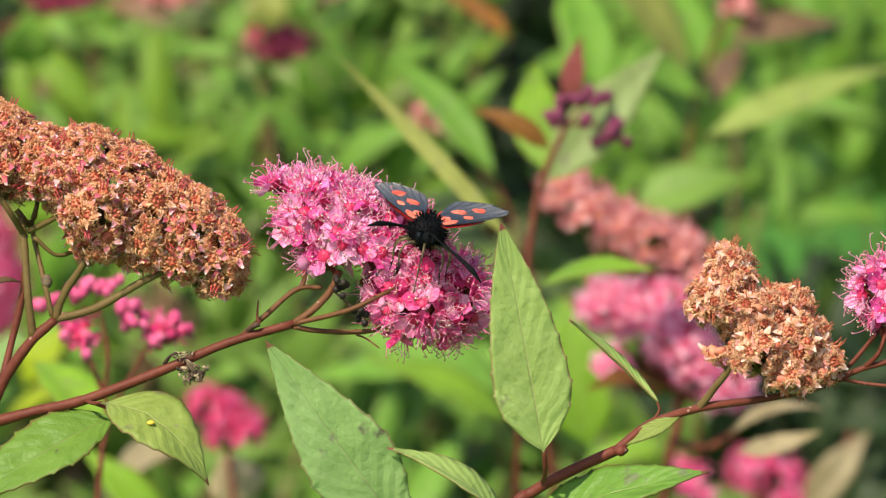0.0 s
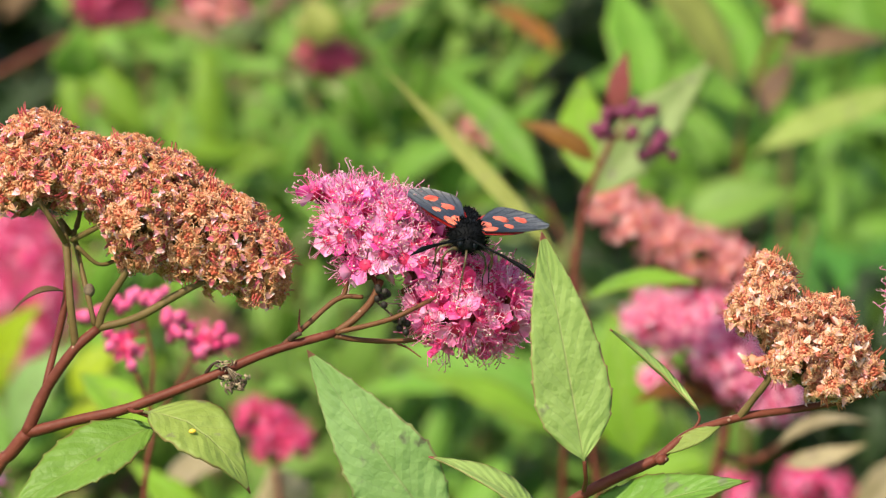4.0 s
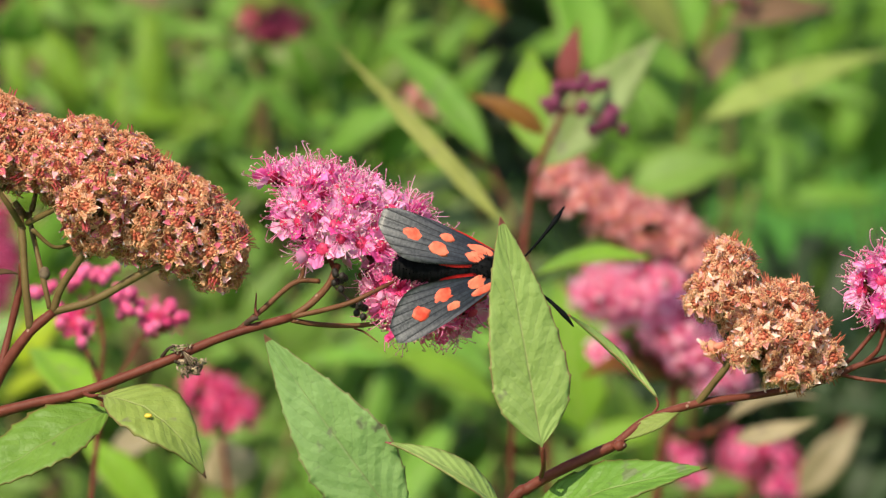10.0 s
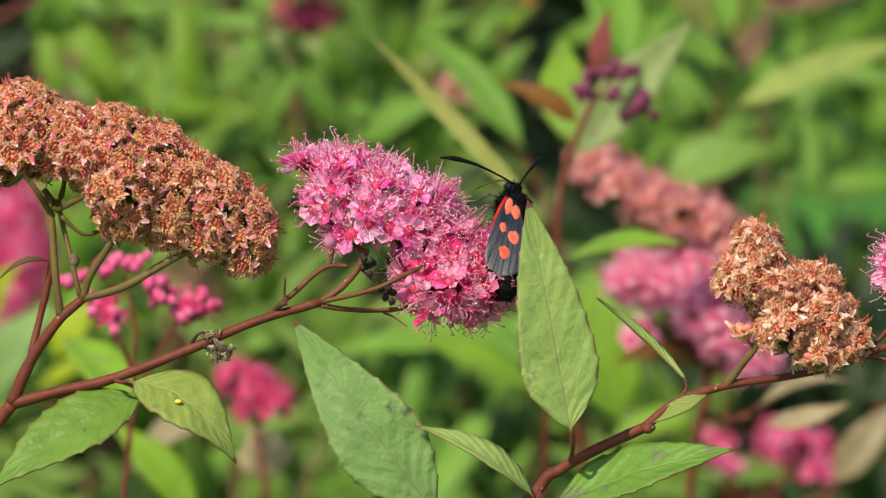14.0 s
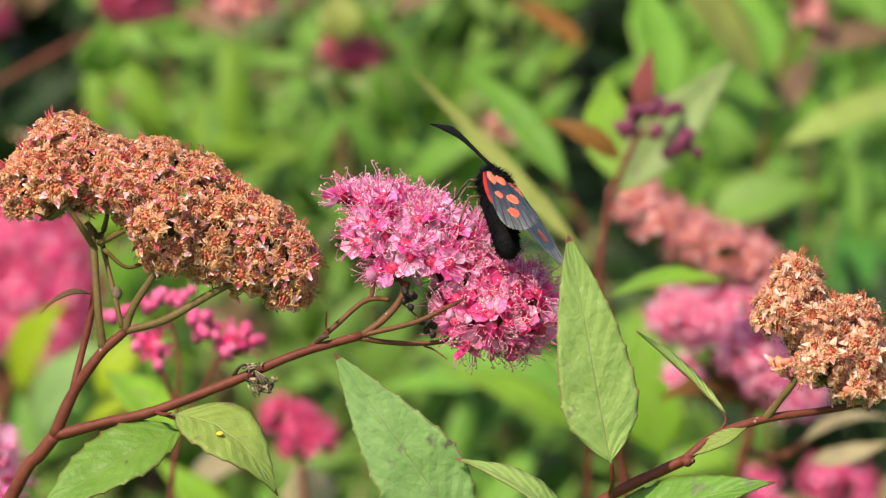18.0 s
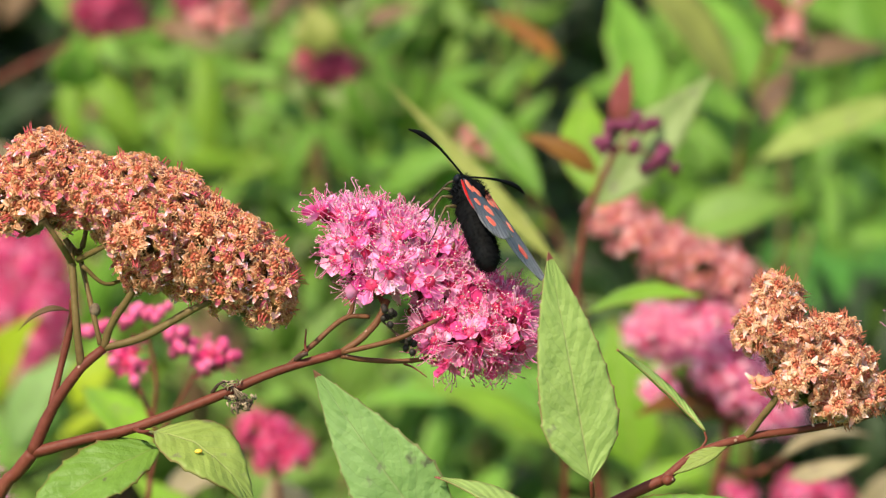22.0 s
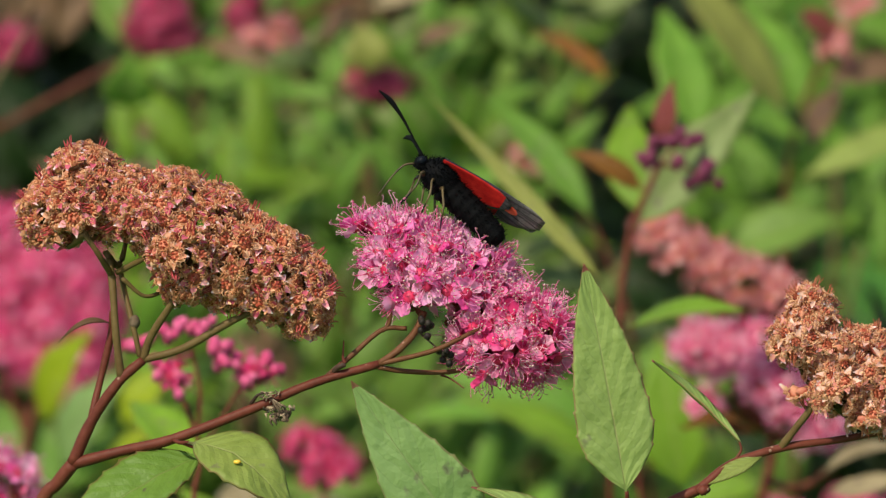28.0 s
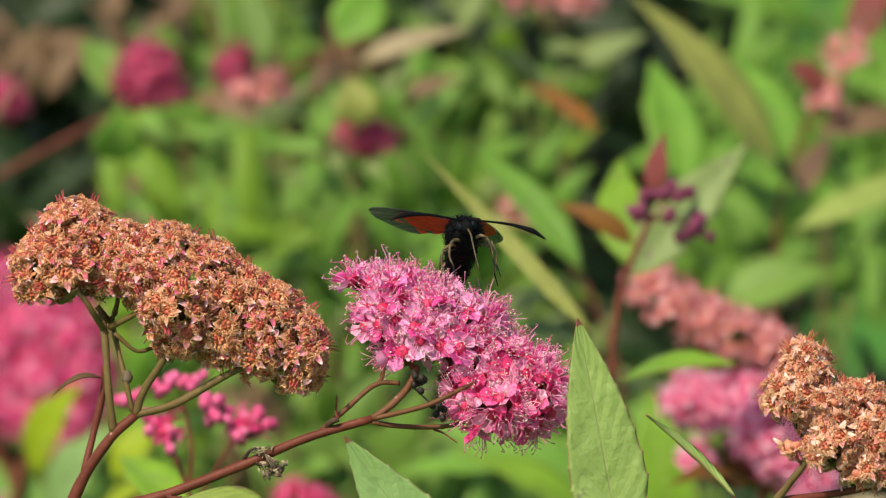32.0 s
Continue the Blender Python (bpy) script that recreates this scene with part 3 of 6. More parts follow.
def far_floret(rnd):
    """A small open flower for heads that stand further off."""
    bm = bmesh.new()
    for k in range(5):
        turn = Matrix.Rotation(k * 2 * math.pi / 5, 3, "Z")
        q = [turn @ Vector(v) * MM for v in ((0.4, -0.3, 0), (1.6, -1.0, 0.5), (2.6, 0, 0.7), (1.6, 1.0, 0.5), (0.4, 0.3, 0))]
        bm.faces.new([bm.verts.new(v) for v in q]).material_index = 0
    blob(bm, (0, 0, 0), 1.0 * MM, 1.0 * MM, 0.9 * MM, None, 3, 6, 0.1, 1)
    for k in range(8):
        a = k * 0.785 + rnd.uniform(-0.2, 0.2)
        d = Vector((math.cos(a) * 0.6, math.sin(a) * 0.6, 1)) * rnd.uniform(2.2, 3.2) * MM
        tube(bm, [d * 0.1, d], [0.08 * MM, 0.14 * MM], 3, 1, 0, 2)
    return bm


def bud_bm(rnd):
    bm = bmesh.new()
    blob(bm, (0, 0, 1.0 * MM), 1.2 * MM, 1.2 * MM, 1.25 * MM, None, 5, 8, 0.12, 0, rnd.uniform(0, 9))
    blob(bm, (0, 0, 0), 1.0 * MM, 1.0 * MM, 0.7 * MM, None, 4, 7, 0.1, 1, rnd.uniform(0, 9))
    return bm


RND = random.Random(11)
DEEP_SET = [shared("floret", pink_floret(RND), [PETAL_MAGENTA, CUP, STAMEN, ANTHER]) for _ in range(5)]
PINK_SET = [shared("floret", pink_floret(RND), [PETAL, CUP, STAMEN, ANTHER]) for _ in range(7)]
DRY_SET = [shared("floret", dry_floret(RND), [DRY_SEPAL if k % 5 == 0 else DRY_PINK, DRY_CHAFF, FOLLICLE, DRY_TIP, DRY_CUP, BEAK_TIP, BEAK]) for k in range(10)]
CRUMBLED_SET = [shared("floret", dry_floret(RND), [SEPAL_PALE, CHAFF_PALE, FOLLICLE, DRY_TIP, DRY_SEPAL, BEAK_TIP, FOLLICLE]) for _ in range(7)]
FAR_SET = [shared("floret", far_floret(RND), [PETAL_DEEP, CUP, PETAL_DEEP]) for _ in range(3)]
BRIGHT_SET = [shared("floret", far_floret(RND), [PETAL_HOT, CUP, PETAL_DEEP]) for _ in range(3)]
PALE_SET = [shared("floret", far_floret(RND), [PETAL_FAR, CUP, STAMEN]) for _ in range(3)]
FADED_SET = [shared("floret", far_floret(RND), [PETAL_FADED, FOLLICLE, PETAL_FADED]) for _ in range(3)]
DULL_SET = [shared("floret", far_floret(RND), [PETAL_DULL, CUP, PETAL_DULL]) for _ in range(3)]
BUD_SET = [shared("bud", bud_bm(RND), [BUD_PINK, BUD_DARK]) for _ in range(3)]
DARK_BUD_SET = [shared("bud", bud_bm(RND), [BUD_DARK, BUD_DARK]) for _ in range(3)]


def corymb(parent, name, label, lumps, meshes, spacing, root, twig, seed, floor=-0.35, scale=(0.9, 1.12), jitter=0.35, most=300, more=(), dense=330, inner=0):
    """A flower head: florets over a heap of rounded lumps (place, radius across, up, in depth, in mm), on fine stalks that meet at root."""
    rnd = random.Random(seed)
    up = Vector((0, 0, 1))
    spots = []
    inv = TURN.transposed()
    for centre, rx, rz, ry in lumps:
        for _ in range(int(dense * rx * rz / 30)):
            d = Vector((rnd.gauss(0, 1), rnd.gauss(0, 1), rnd.gauss(0, 1))).normalized()
            if d.dot(up) < floor + rnd.uniform(-0.1, 0.1):
                continue
            p = centre + TURN @ Vector((d.x * rx, d.y * ry, d.z * rz)) * MM
            n = (TURN @ Vector((d.x / rx, d.y / ry, d.z / rz))).normalized()
            inside = False
            for c2, ax, az, ay in lumps:
                if c2 is not centre:
                    e = inv @ (p - c2) / MM
                    if (e.x / ax) ** 2 + (e.y / ay) ** 2 + (e.z / az) ** 2 < 0.9:
                        inside = True
                        break
            if inside or any((p - s[0]).length < spacing * MM for s in spots):
                continue
            spots.append((p, n, centre))
    head = part(name, tube(bmesh.new(), [root, root + (lumps[0][0] - root) * 0.25], [twig * MM, twig * 0.8 * MM], 7, 2), BARK_GREEN if "dry" in label or "spent" in label else BARK, parent, label)
    stalks = bmesh.new()
    roots = [root] + list(more)
    for centre, rx, rz, ry in lumps:
        root = min(roots, key=lambda r: (r - centre).length)
        foot = centre + TURN @ Vector((0, 0, -rz * 0.75)) * MM
        mid = (root + foot) / 2 + TURN @ Vector((0, 0, -1.2)) * MM
        tube(stalks, [root, mid, foot], [twig * MM, twig * 0.55 * MM], 6, 3)
        for p, n, c in spots:
            if c is centre:
                tube(stalks, [foot, (foot + p) / 2 + n * 0.3 * MM, p - n * 0.4 * MM], [0.28 * MM, 0.2 * MM], 4, 2)
    part("stalk", stalks, BARK_GREEN if "dry" in label or "spent" in label else BARK, head)
    spots.sort(key=lambda spot: (inv @ spot[0]).y)
    rest = bmesh.new()
    for k, (p, n, _) in enumerate(spots):
        n = (n + up * 0.25 + Vector((rnd.uniform(-1, 1), rnd.uniform(-1, 1), rnd.uniform(-1, 1))) * jitter).normalized()
        m = Matrix.Translation(p) @ n.to_track_quat("Z", "Y").to_matrix().to_4x4() @ Matrix.Rotation(rnd.uniform(0, 6.28), 4, "Z") @ Matrix.Scale(rnd.uniform(*scale), 4)
        if k < most:
            part(meshes[0].name.split(".")[0], rnd.choice(meshes), None, head, "", m)
        else:
            first = len(rest.verts)
            rest.from_mesh(rnd.choice(meshes))
            rest.verts.ensure_lookup_table()
            bmesh.ops.transform(rest, matrix=m, verts=rest.verts[first:])
    for centre, rx, rz, ry in lumps:
        for _ in range(inner):
            d = Vector((rnd.gauss(0, 1), rnd.gauss(0, 1) - 0.6, rnd.gauss(0, 1))).normalized()
            p = centre + TURN @ Vector((d.x * rx, d.y * ry, d.z * rz)) * 0.72 * MM
            first = len(rest.verts)
            rest.from_mesh(rnd.choice(meshes))
            rest.verts.ensure_lookup_table()
            bmesh.ops.transform(rest, matrix=Matrix.Translation(p) @ (TURN @ d).to_track_quat("Z", "Y").to_matrix().to_4x4(), verts=rest.verts[first:])
    if len(spots) > most or inner:
        tagged(part("floret_mass", rest, list(meshes[0].materials), head), kind="stuff")
    return head


# ---- ground ----
def ground_sheet():
    bm = bmesh.new()
    n = 48
    rows = []
    for i in range(n + 1):
        r = 60 * (i / n) ** 2.2
        rows.append([bm.verts.new((r * math.cos(a), 1 + r * math.sin(a), 0.03 * noise.noise(Vector((r * math.cos(a), r * math.sin(a), 0)) * 0.7) if r < 55 else 0)) for a in [2 * math.pi * j / n for j in range(n)]] if i else [bm.verts.new((0, 1, 0))])
    for j in range(n):
        bm.faces.new((rows[0][0], rows[1][j], rows[1][(j + 1) % n]))
        for a, b in zip(rows[1:], rows[2:]):
            bm.faces.new((a[j], b[j], b[(j + 1) % n], a[(j + 1) % n]))
    mesh = shared("ground", bm, [GRASS])
    tagged(new("ground", mesh), "green mown lawn under the flowering shrubs", "lawn", "", "structure")


ground_sheet()


def to_ground(p, drift=(0.0, 0.05)):
    """The foot of a stem on the ground below p."""
    return Vector((p.x + drift[0], p.y + drift[1], -0.01))


def rise(foot, low, ahead):
    """Points of a stem that climbs from its foot to low and leaves it towards ahead."""
    bend = low - (ahead - low).normalized() * 0.06
    return [foot * (1 - t) ** 2 + bend * 2 * t * (1 - t) + low * t * t for t in [k / 9 for k in range(10)]]


# ---- the spray with the moth's flower ----
def flowering_spray():
    fork = at(-57.9, -22.2, 2)
    low = at(-62.2, -27.5, 4)
    foot = to_ground(low, (-0.03, 0.08))
    spray = thing("spirea_spray", foot, "red-stemmed spirea spray with one pink and one dried brown flower head", "flowering branch")
    stem(spray, rise(foot, low, fork) + [(low + fork) / 2, fork], [1.54, 1.22, 0.93, 0.83], BARK, "main_stem")
    # towards the dried head
    knee = at(-48.8, -8.9, 0)
    stem(spray, [fork, at(-55.3, -16.5, 1), at(-51.8, -11.6, 0), knee], [0.80, 0.70, 0.61], BARK, "branch")
    stem(spray, [at(-51.6, -11.3, 0), at(-52.2, -5.6, -1), at(-52.6, 0.0, -1), at(-53.1, 4.0, 0)], [0.54, 0.48, 0.51], BARK_GREEN, "branch")
    stem(spray, [at(-55.5, -16.2, 2), at(-54.4, -11.4, 3), at(-53.1, -5.7, 3), at(-52.8, -2.8, 2)], [0.45, 0.48, 0.45], BARK, "branch")
    stem(spray, [at(-49.2, -8.5, 0), at(-50.1, -4.6, 0), at(-51.3, 0.0, 2), at(-52.0, 2.9, 3)], [0.38, 0.35, 0.32], BARK_GREEN, "branch")
    stem(spray, [knee, at(-47.7, -5.8, -1), at(-44.8, -1.4, -3), at(-43.5, 1.5, -3)], [0.54, 0.48, 0.38], BARK_GREEN, "branch")
    stem(spray, [knee, at(-43.6, -7.4, -1), at(-37.9, -4.2, -2), at(-33.6, -2.1, -2)], [0.51, 0.51, 0.45], BARK_GREEN, "branch")
    stem(spray, [at(-51.5, 1.5, 0), at(-48.7, -0.8, 1), at(-46.0, 0.0, 3)], [0.29, 0.26], BARK_GREEN, "branch")
    stem(spray, [at(-52.1, 2.2, 0), at(-49.2, 3.6, -3), at(-46.3, 5.1, -5)], [0.38, 0.32], BARK_GREEN, "branch")
    stem(spray, [at(-52.6, 1.5, 0), at(-54.1, 4.3, -4), at(-56.0, 7.1, -5)], [0.42, 0.32], BARK_GREEN, "branch")
    bm = bmesh.new()
    blob(bm, at(-49.9, -4.1, -0), 0.75 * MM, 0.7 * MM, 0.9 * MM, None, 6, 9, 0.25)
    part("scar", bm, HUSK, spray, "tan corky leaf scar")
    lumps = [(at(-58.1, 10.9, 0), 3.4, 4.0, 6.0), (at(-60.3, 9.7, 4), 4.0, 4.6, 8.0), (at(-56.3, 12.7, 2), 4.6, 5.4, 9.0), (at(-50.9, 10.7, 2), 5.0, 4.6, 9.5), (at(-45.2, 9.3, 2), 5.6, 5.8, 10.0), (at(-40.6, 6.8, 3), 5.4, 6.4, 10.0),
             (at(-36.6, 3.6, 2), 5.6, 6.6, 9.5), (at(-32.4, 1.8, 2), 4.6, 6.2, 9.0), (at(-28.4, -0.7, 2), 3.4, 5.4, 7.5), (at(-42.9, 1.5, -1), 3.6, 3.2, 6.5), (at(-54.4, 10.4, 0), 4.2, 3.0, 7.0), (at(-57.4, 10.4, 0), 3.6, 3.6, 7.0), (at(-48.2, 9.4, -3), 4.2, 3.4, 6.0), (at(-43.8, 5.2, -5), 4.2, 4.0, 5.0)]
    corymb(spray, "flower_head", "spent flower head of dried brown and pink cups", lumps, DRY_SET, 2.0, at(-52.3, 2.9, 1), 0.5, 5, -0.75, (0.85, 1.12), 0.45, 300, [at(-43.4, 1.6, -3), at(-38.6, -1.7, -2), at(-33.5, -2.1, -2), at(-46.3, 5.1, -5), at(-56.0, 7.1, -5)], 420, 10)
    # towards the pink head
    node = at(-18.8, -9.4, 0)
    stem(spray, [fork, at(-51.5, -20.5, 1), at(-45.1, -19.0, 1), at(-35.1, -15.2, 0), at(-27.3, -11.9, 0), node], [0.77, 0.67, 0.61, 0.54], BARK, "branch")
    stem(spray, [at(-25.6, -11.1, 1), at(-22.4, -8.4, 2), at(-18.5, -5.1, 3), at(-15.3, -4.9, 3)], [0.35, 0.35, 0.32], BARK_TWIG, "branch")
    stem(spray, [at(-18.5, -5.3, 3), at(-17.6, -4.2, 3), at(-17.4, -2.1, 3), at(-17.1, -0.3, 3)], [0.29, 0.26], BARK_TWIG, "branch")
    stem(spray, [node, at(-16.3, -7.6, 0), at(-14.2, -5.3, 1), at(-13.1, -2.8, 2)], [0.48, 0.45, 0.45], BARK_TWIG, "branch")
    stem(spray, [node, at(-14.8, -8.5, -1), at(-11.6, -7.6, -2), at(-9.2, -6.5, -2), at(-6.0, -4.9, -1)], [0.35, 0.32, 0.29], BARK_TWIG, "branch")
    stem(spray, [at(-18.9, -9.8, 0), at(-15.9, -10.3, 1), at(-11.7, -10.5, 2), at(-8.0, -10.1, 2), at(-4.6, -8.8, 2), at(-1.0, -8.5, 3)], [0.35, 0.32, 0.29], BARK_TWIG, "branch")
    stem(spray, [at(-11.0, -10.8, 2), at(-9.7, -11.3, 2), at(-8.0, -12.5, 1)], [0.16, 0.08], BARK, "twig")
    stem(spray, [at(-13.8, -5.3, 1), at(-12.2, -6.7, 0), at(-11.1, -7.6, 0)], [0.13, 0.12], BARK_DARK, "twig")
    stem(spray, [at(-23.1, -9.3, 1), at(-23.4, -8.6, 1), at(-23.3, -6.7, 1), at(-23.3, -6.4, 1)], [0.29, 0.13, 0.05], BARK, "twig", "short dry thorn-like spur")
    stem(spray, [at(-24.5, -10.3, 0), at(-23.7, -9.7, -1), at(-23.0, -9.5, -1)], [0.38, 0.26], BARK_DARK, "twig")
    rnd = random.Random(3)
    for cx, cy, count in ((603, 508, 9), (634, 560, 8)):
        for _ in range(count):
            bm = bmesh.new()
            blob(bm, VIEW @ (VIEW.inverted() @ at(-12.9, -4.8, 0) + Vector(((cx - 603) / 14 + rnd.uniform(-1.1, 1.1), rnd.uniform(-1, 1), (508 - cy) / 14 + rnd.uniform(-1.1, 1.1))) * MM), 0.46 * MM, 0.46 * MM, 0.5 * MM, None, 6, 9, 0.12, 0, rnd.uniform(0, 9))
            part("seed", bm, SEED_BLACK, spray)
    # withered flower hanging from the branch
    stem(spray, [at(-35.1, -14.5, 0), at(-34.2, -13.4, -1), at(-33.1, -13.1, -1), at(-32.4, -14.2, -1)], [0.26, 0.16, 0.13], BARK_DARK, "twig")
    husk = bmesh.new()
    mid = VIEW.inverted() @ at(-31.7, -15.6, -1)
    for k in range(46):
        c = VIEW @ (mid + Vector((rnd.gauss(0, 0.75), rnd.uniform(-1, 1), rnd.gauss(0, 0.65))) * MM)
        d = Vector((rnd.uniform(-1, 1), rnd.uniform(-1, 1), rnd.uniform(-1.2, 0.6))).normalized()
        e = d.cross(Vector((rnd.uniform(-1, 1), rnd.uniform(-1, 1), 1))).normalized()
        tube(husk, [c, c + (d * 0.5 + e * 0.3) * MM, c + (d * 1.0 - e * rnd.uniform(0, 0.3)) * MM], [0.2 * MM, 0.22 * MM, 0.05 * MM], 4, 2)
        if k % 4 == 0:
            tube(husk, [at(-32.4, -13.8, -1), c], [0.1 * MM, 0.08 * MM], 4, 1)
    for k in range(14):
        c = VIEW @ (VIEW.inverted() @ at(-32.5, -13.4, -1) + Vector((rnd.uniform(-1.0, 1.0), rnd.uniform(-0.5, 0.5), rnd.uniform(-0.4, 0.5))) * MM)
        d = Vector((rnd.uniform(-1, 1), rnd.uniform(-1, 1), rnd.uniform(-1, 0.3))).normalized()
        tube(husk, [c, c + d * 0.9 * MM], [0.16 * MM, 0.04 * MM], 4, 1)
    part("withered_flower", husk, HUSK, spray, "grey shrivelled flower remnant")
    lumps = [(at(-19.8, 7.4, 9), 2.6, 1.7, 3.5), (at(-15.9, 6.4, 8), 3.8, 2.5, 5.5), (at(-11.8, 4.8, 8), 4.3, 2.9, 6.5), (at(-7.1, 2.7, 9), 4.2, 3.1, 6.5), (at(-17.1, 3.2, 5), 3.2, 3.4, 4.5),
             (at(-13.1, 1.1, 3), 3.4, 3.0, 4.5), (at(-8.9, -0.3, 4), 3.4, 2.8, 4.5), (at(-14.6, -1.0, 4), 2.4, 2.0, 3.5), (at(-4.5, -0.3, 9), 3.0, 2.6, 5.0)]
    corymb(spray, "flower_head", "open pink flower head bristling with pale-tipped stamens", lumps, PINK_SET, 1.9, at(-13.4, -3.5, 3), 0.36, 7, -0.25, (0.85, 1.08), 0.4, 300, [at(-17.1, -0.3, 3), at(-10.3, -4.2, 4)])
    lumps = [(at(-4.9, -2.9, 6), 3.6, 3.0, 5.0), (at(-0.6, -3.7, 6), 4.2, 3.2, 5.5), (at(-6.3, -6.4, 3), 2.6, 2.6, 4.0), (at(-2.4, -7.4, 2), 3.6, 3.2, 4.5), (at(2.2, -6.2, 4), 3.2, 3.4, 4.5), (at(0.4, -9.3, 3), 2.4, 1.8, 3.0), (at(-3.8, -9.9, 2), 2.2, 1.4, 2.5)]
    corymb(spray, "flower_head", "smaller deep pink flower head with pale-tipped stamens", lumps, DEEP_SET, 1.9, at(-6.0, -5.0, -1), 0.32, 8, -0.8, (0.85, 1.05), 0.4, 300, [at(-4.6, -8.8, 2), at(-1.0, -8.5, 3)])
    # leaves
    stem(spray, [at(-45.1, -19.0, 1), at(-44.1, -19.4, -1), at(-42.9, -19.3, -2)], [0.32, 0.22], BARK, "leaf_stalk")
    leaf(spray, at(-43.0, -19.3, -2), at(-29.0, -28.8, -6), 9.6, way(0.35, 0.62, 0.7), LEAF_MID, "yellow-green leaf with a red margin, drooping at the tip", bow=3.2, nl=48, nw=10, fold=0.08, teeth=0.03, droop=1.0, quilt=0.022)
    bm = bmesh.new()
    blob(bm, at(-36.5, -21.7, -7), 0.5 * MM, 0.4 * MM, 0.28 * MM, None, 5, 9, 0.15)
    part("egg", bm, EGG, spray, "tiny yellow egg on the leaf")
    leaf(spray, at(-40.8, -20.8, 2), at(-60.3, -32.8, -6), 8.8, way(0.1, 0.75, 0.65), LEAF_FRESH, "mid-green toothed leaf", nl=84, nw=12, fold=0.18, bow=1.5, quilt=0.024, teeth=0.05, period=9, sharp=4.0)
    stem(spray, [at(-44.4, -19.3, 1), at(-42.3, -20.1, 2), at(-40.6, -20.7, 2)], [0.26, 0.19], BARK, "leaf_stalk")
    leaf(spray, at(-53.2, -4.2, 2), at(-59.5, -5.7, 0), 0.8, way(0.1, 0.6, 0.75), LEAF_BROWN, "small curled brownish bract", nl=14, nw=4, bow=1.6, droop=1.6, teeth=0.0)
    return spray


# ---- the neighbouring spray ----
def side_spray():
    low = at(8.6, -33.0, 0)
    foot = to_ground(low, (-0.02, 0.07))
    spray = thing("spirea_spray", foot, "red-stemmed spirea spray with a crumbling brown flower head", "flowering branch")
    stem(spray, rise(foot, low, at(11.1, -30.7, 0)) + [at(11.1, -30.7, 0), at(15.4, -28.2, -1), at(22.2, -25.1, -1)], [1.41, 1.09, 0.77, 0.67], BARK, "main_stem")
    stem(spray, [at(21.8, -25.3, -1), at(26.0, -22.1, 0), at(32.5, -20.0, 1), at(39.7, -19.0, 2), at(46.1, -17.7, 2), at(50.3, -16.3, 2)], [0.64, 0.54, 0.48, 0.45], BARK, "branch")
    stem(spray, [at(50.0, -16.4, 2), at(52.5, -15.2, 2), at(56.0, -14.2, 2), at(61.0, -12.6, 2)], [0.45, 0.38, 0.38], BARK, "branch")
    stem(spray, [at(50.3, -16.4, 2), at(53.1, -16.9, 1), at(58.1, -17.4, 0)], [0.26, 0.22], BARK, "branch")
    stem(spray, [at(32.2, -20.1, 1), at(34.0, -17.7, 0), at(36.1, -14.7, -1), at(36.7, -11.3, -1)], [0.48, 0.45, 0.45], BARK_GREEN, "branch")
    stem(spray, [at(48.9, -16.4, 2), at(51.5, -14.5, 3), at(55.1, -10.2, 3)], [0.32, 0.29], BARK, "branch")
    stem(spray, [at(53.2, -14.9, 2), at(54.9, -13.1, 1), at(56.0, -10.0, 1)], [0.32, 0.26], BARK, "branch")
    stem(spray, [at(58.2, -13.6, 2), at(59.5, -11.3, 1), at(60.3, -9.5, 1)], [0.32, 0.26], BARK, "branch")
    bm = bmesh.new()
    blob(bm, at(22.4, -25.3, -2), 0.85 * MM, 0.8 * MM, 0.7 * MM, None, 7, 10, 0.3)
    part("node", bm, BARK, spray, "swollen dark stem node")
    lumps = [(at(36.1, -2.8, 2), 2.8, 3.0, 5.0), (at(34.2, -6.3, 0), 3.2, 3.0, 5.0), (at(38.9, -8.5, 1), 3.8, 3.4, 6.0), (at(42.6, -7.4, 4), 3.6, 2.6, 6.0), (at(39.5, -12.7, -2), 3.4, 3.0, 5.0),
             (at(44.2, -11.3, 1), 4.0, 3.8, 6.0), (at(47.1, -14.1, 1), 2.6, 2.8, 4.5), (at(43.8, -15.5, -1), 3.0, 2.4, 4.5)]
    corymb(spray, "flower_head", "crumbling spent flower head of pale brown chaff", lumps, CRUMBLED_SET, 1.8, at(36.7, -12.0, 0), 0.34, 15, -0.8, (0.8, 1.0), 0.5, 300, (), 330, 12)
    lumps = [(at(34.4, -12.6, -1), 1.0, 1.0, 1.4)]
    corymb(spray, "flower_head", "small dry brown flower cluster", lumps, CRUMBLED_SET, 1.8, at(36.4, -14.1, -1), 0.3, 16, -0.9, (0.8, 0.95), 0.5)
    lumps = [(at(54.8, -5.0, 2), 2.4, 2.6, 4.0), (at(57.3, -4.2, 2), 3.2, 3.0, 4.5), (at(60.0, -6.3, 2), 3.0, 3.2, 4.5), (at(56.1, -7.4, 0), 2.4, 1.8, 3.2)]
    corymb(spray, "flower_head", "open pink flower head with long stamens", lumps, PINK_SET, 1.9, at(55.7, -11.3, 2), 0.3, 17, -0.7, (0.85, 1.05), 0.4)
    lumps = [(at(61.7, -14.2, 2), 3.0, 3.0, 4.5), (at(64.6, -11.3, 2), 3.4, 3.2, 4.5)]
    corymb(spray, "flower_head", "open pink flower head with long stamens", lumps, PINK_SET, 2.0, at(61.0, -12.7, 2), 0.3, 18, -0.7, (0.85, 1.05), 0.4)
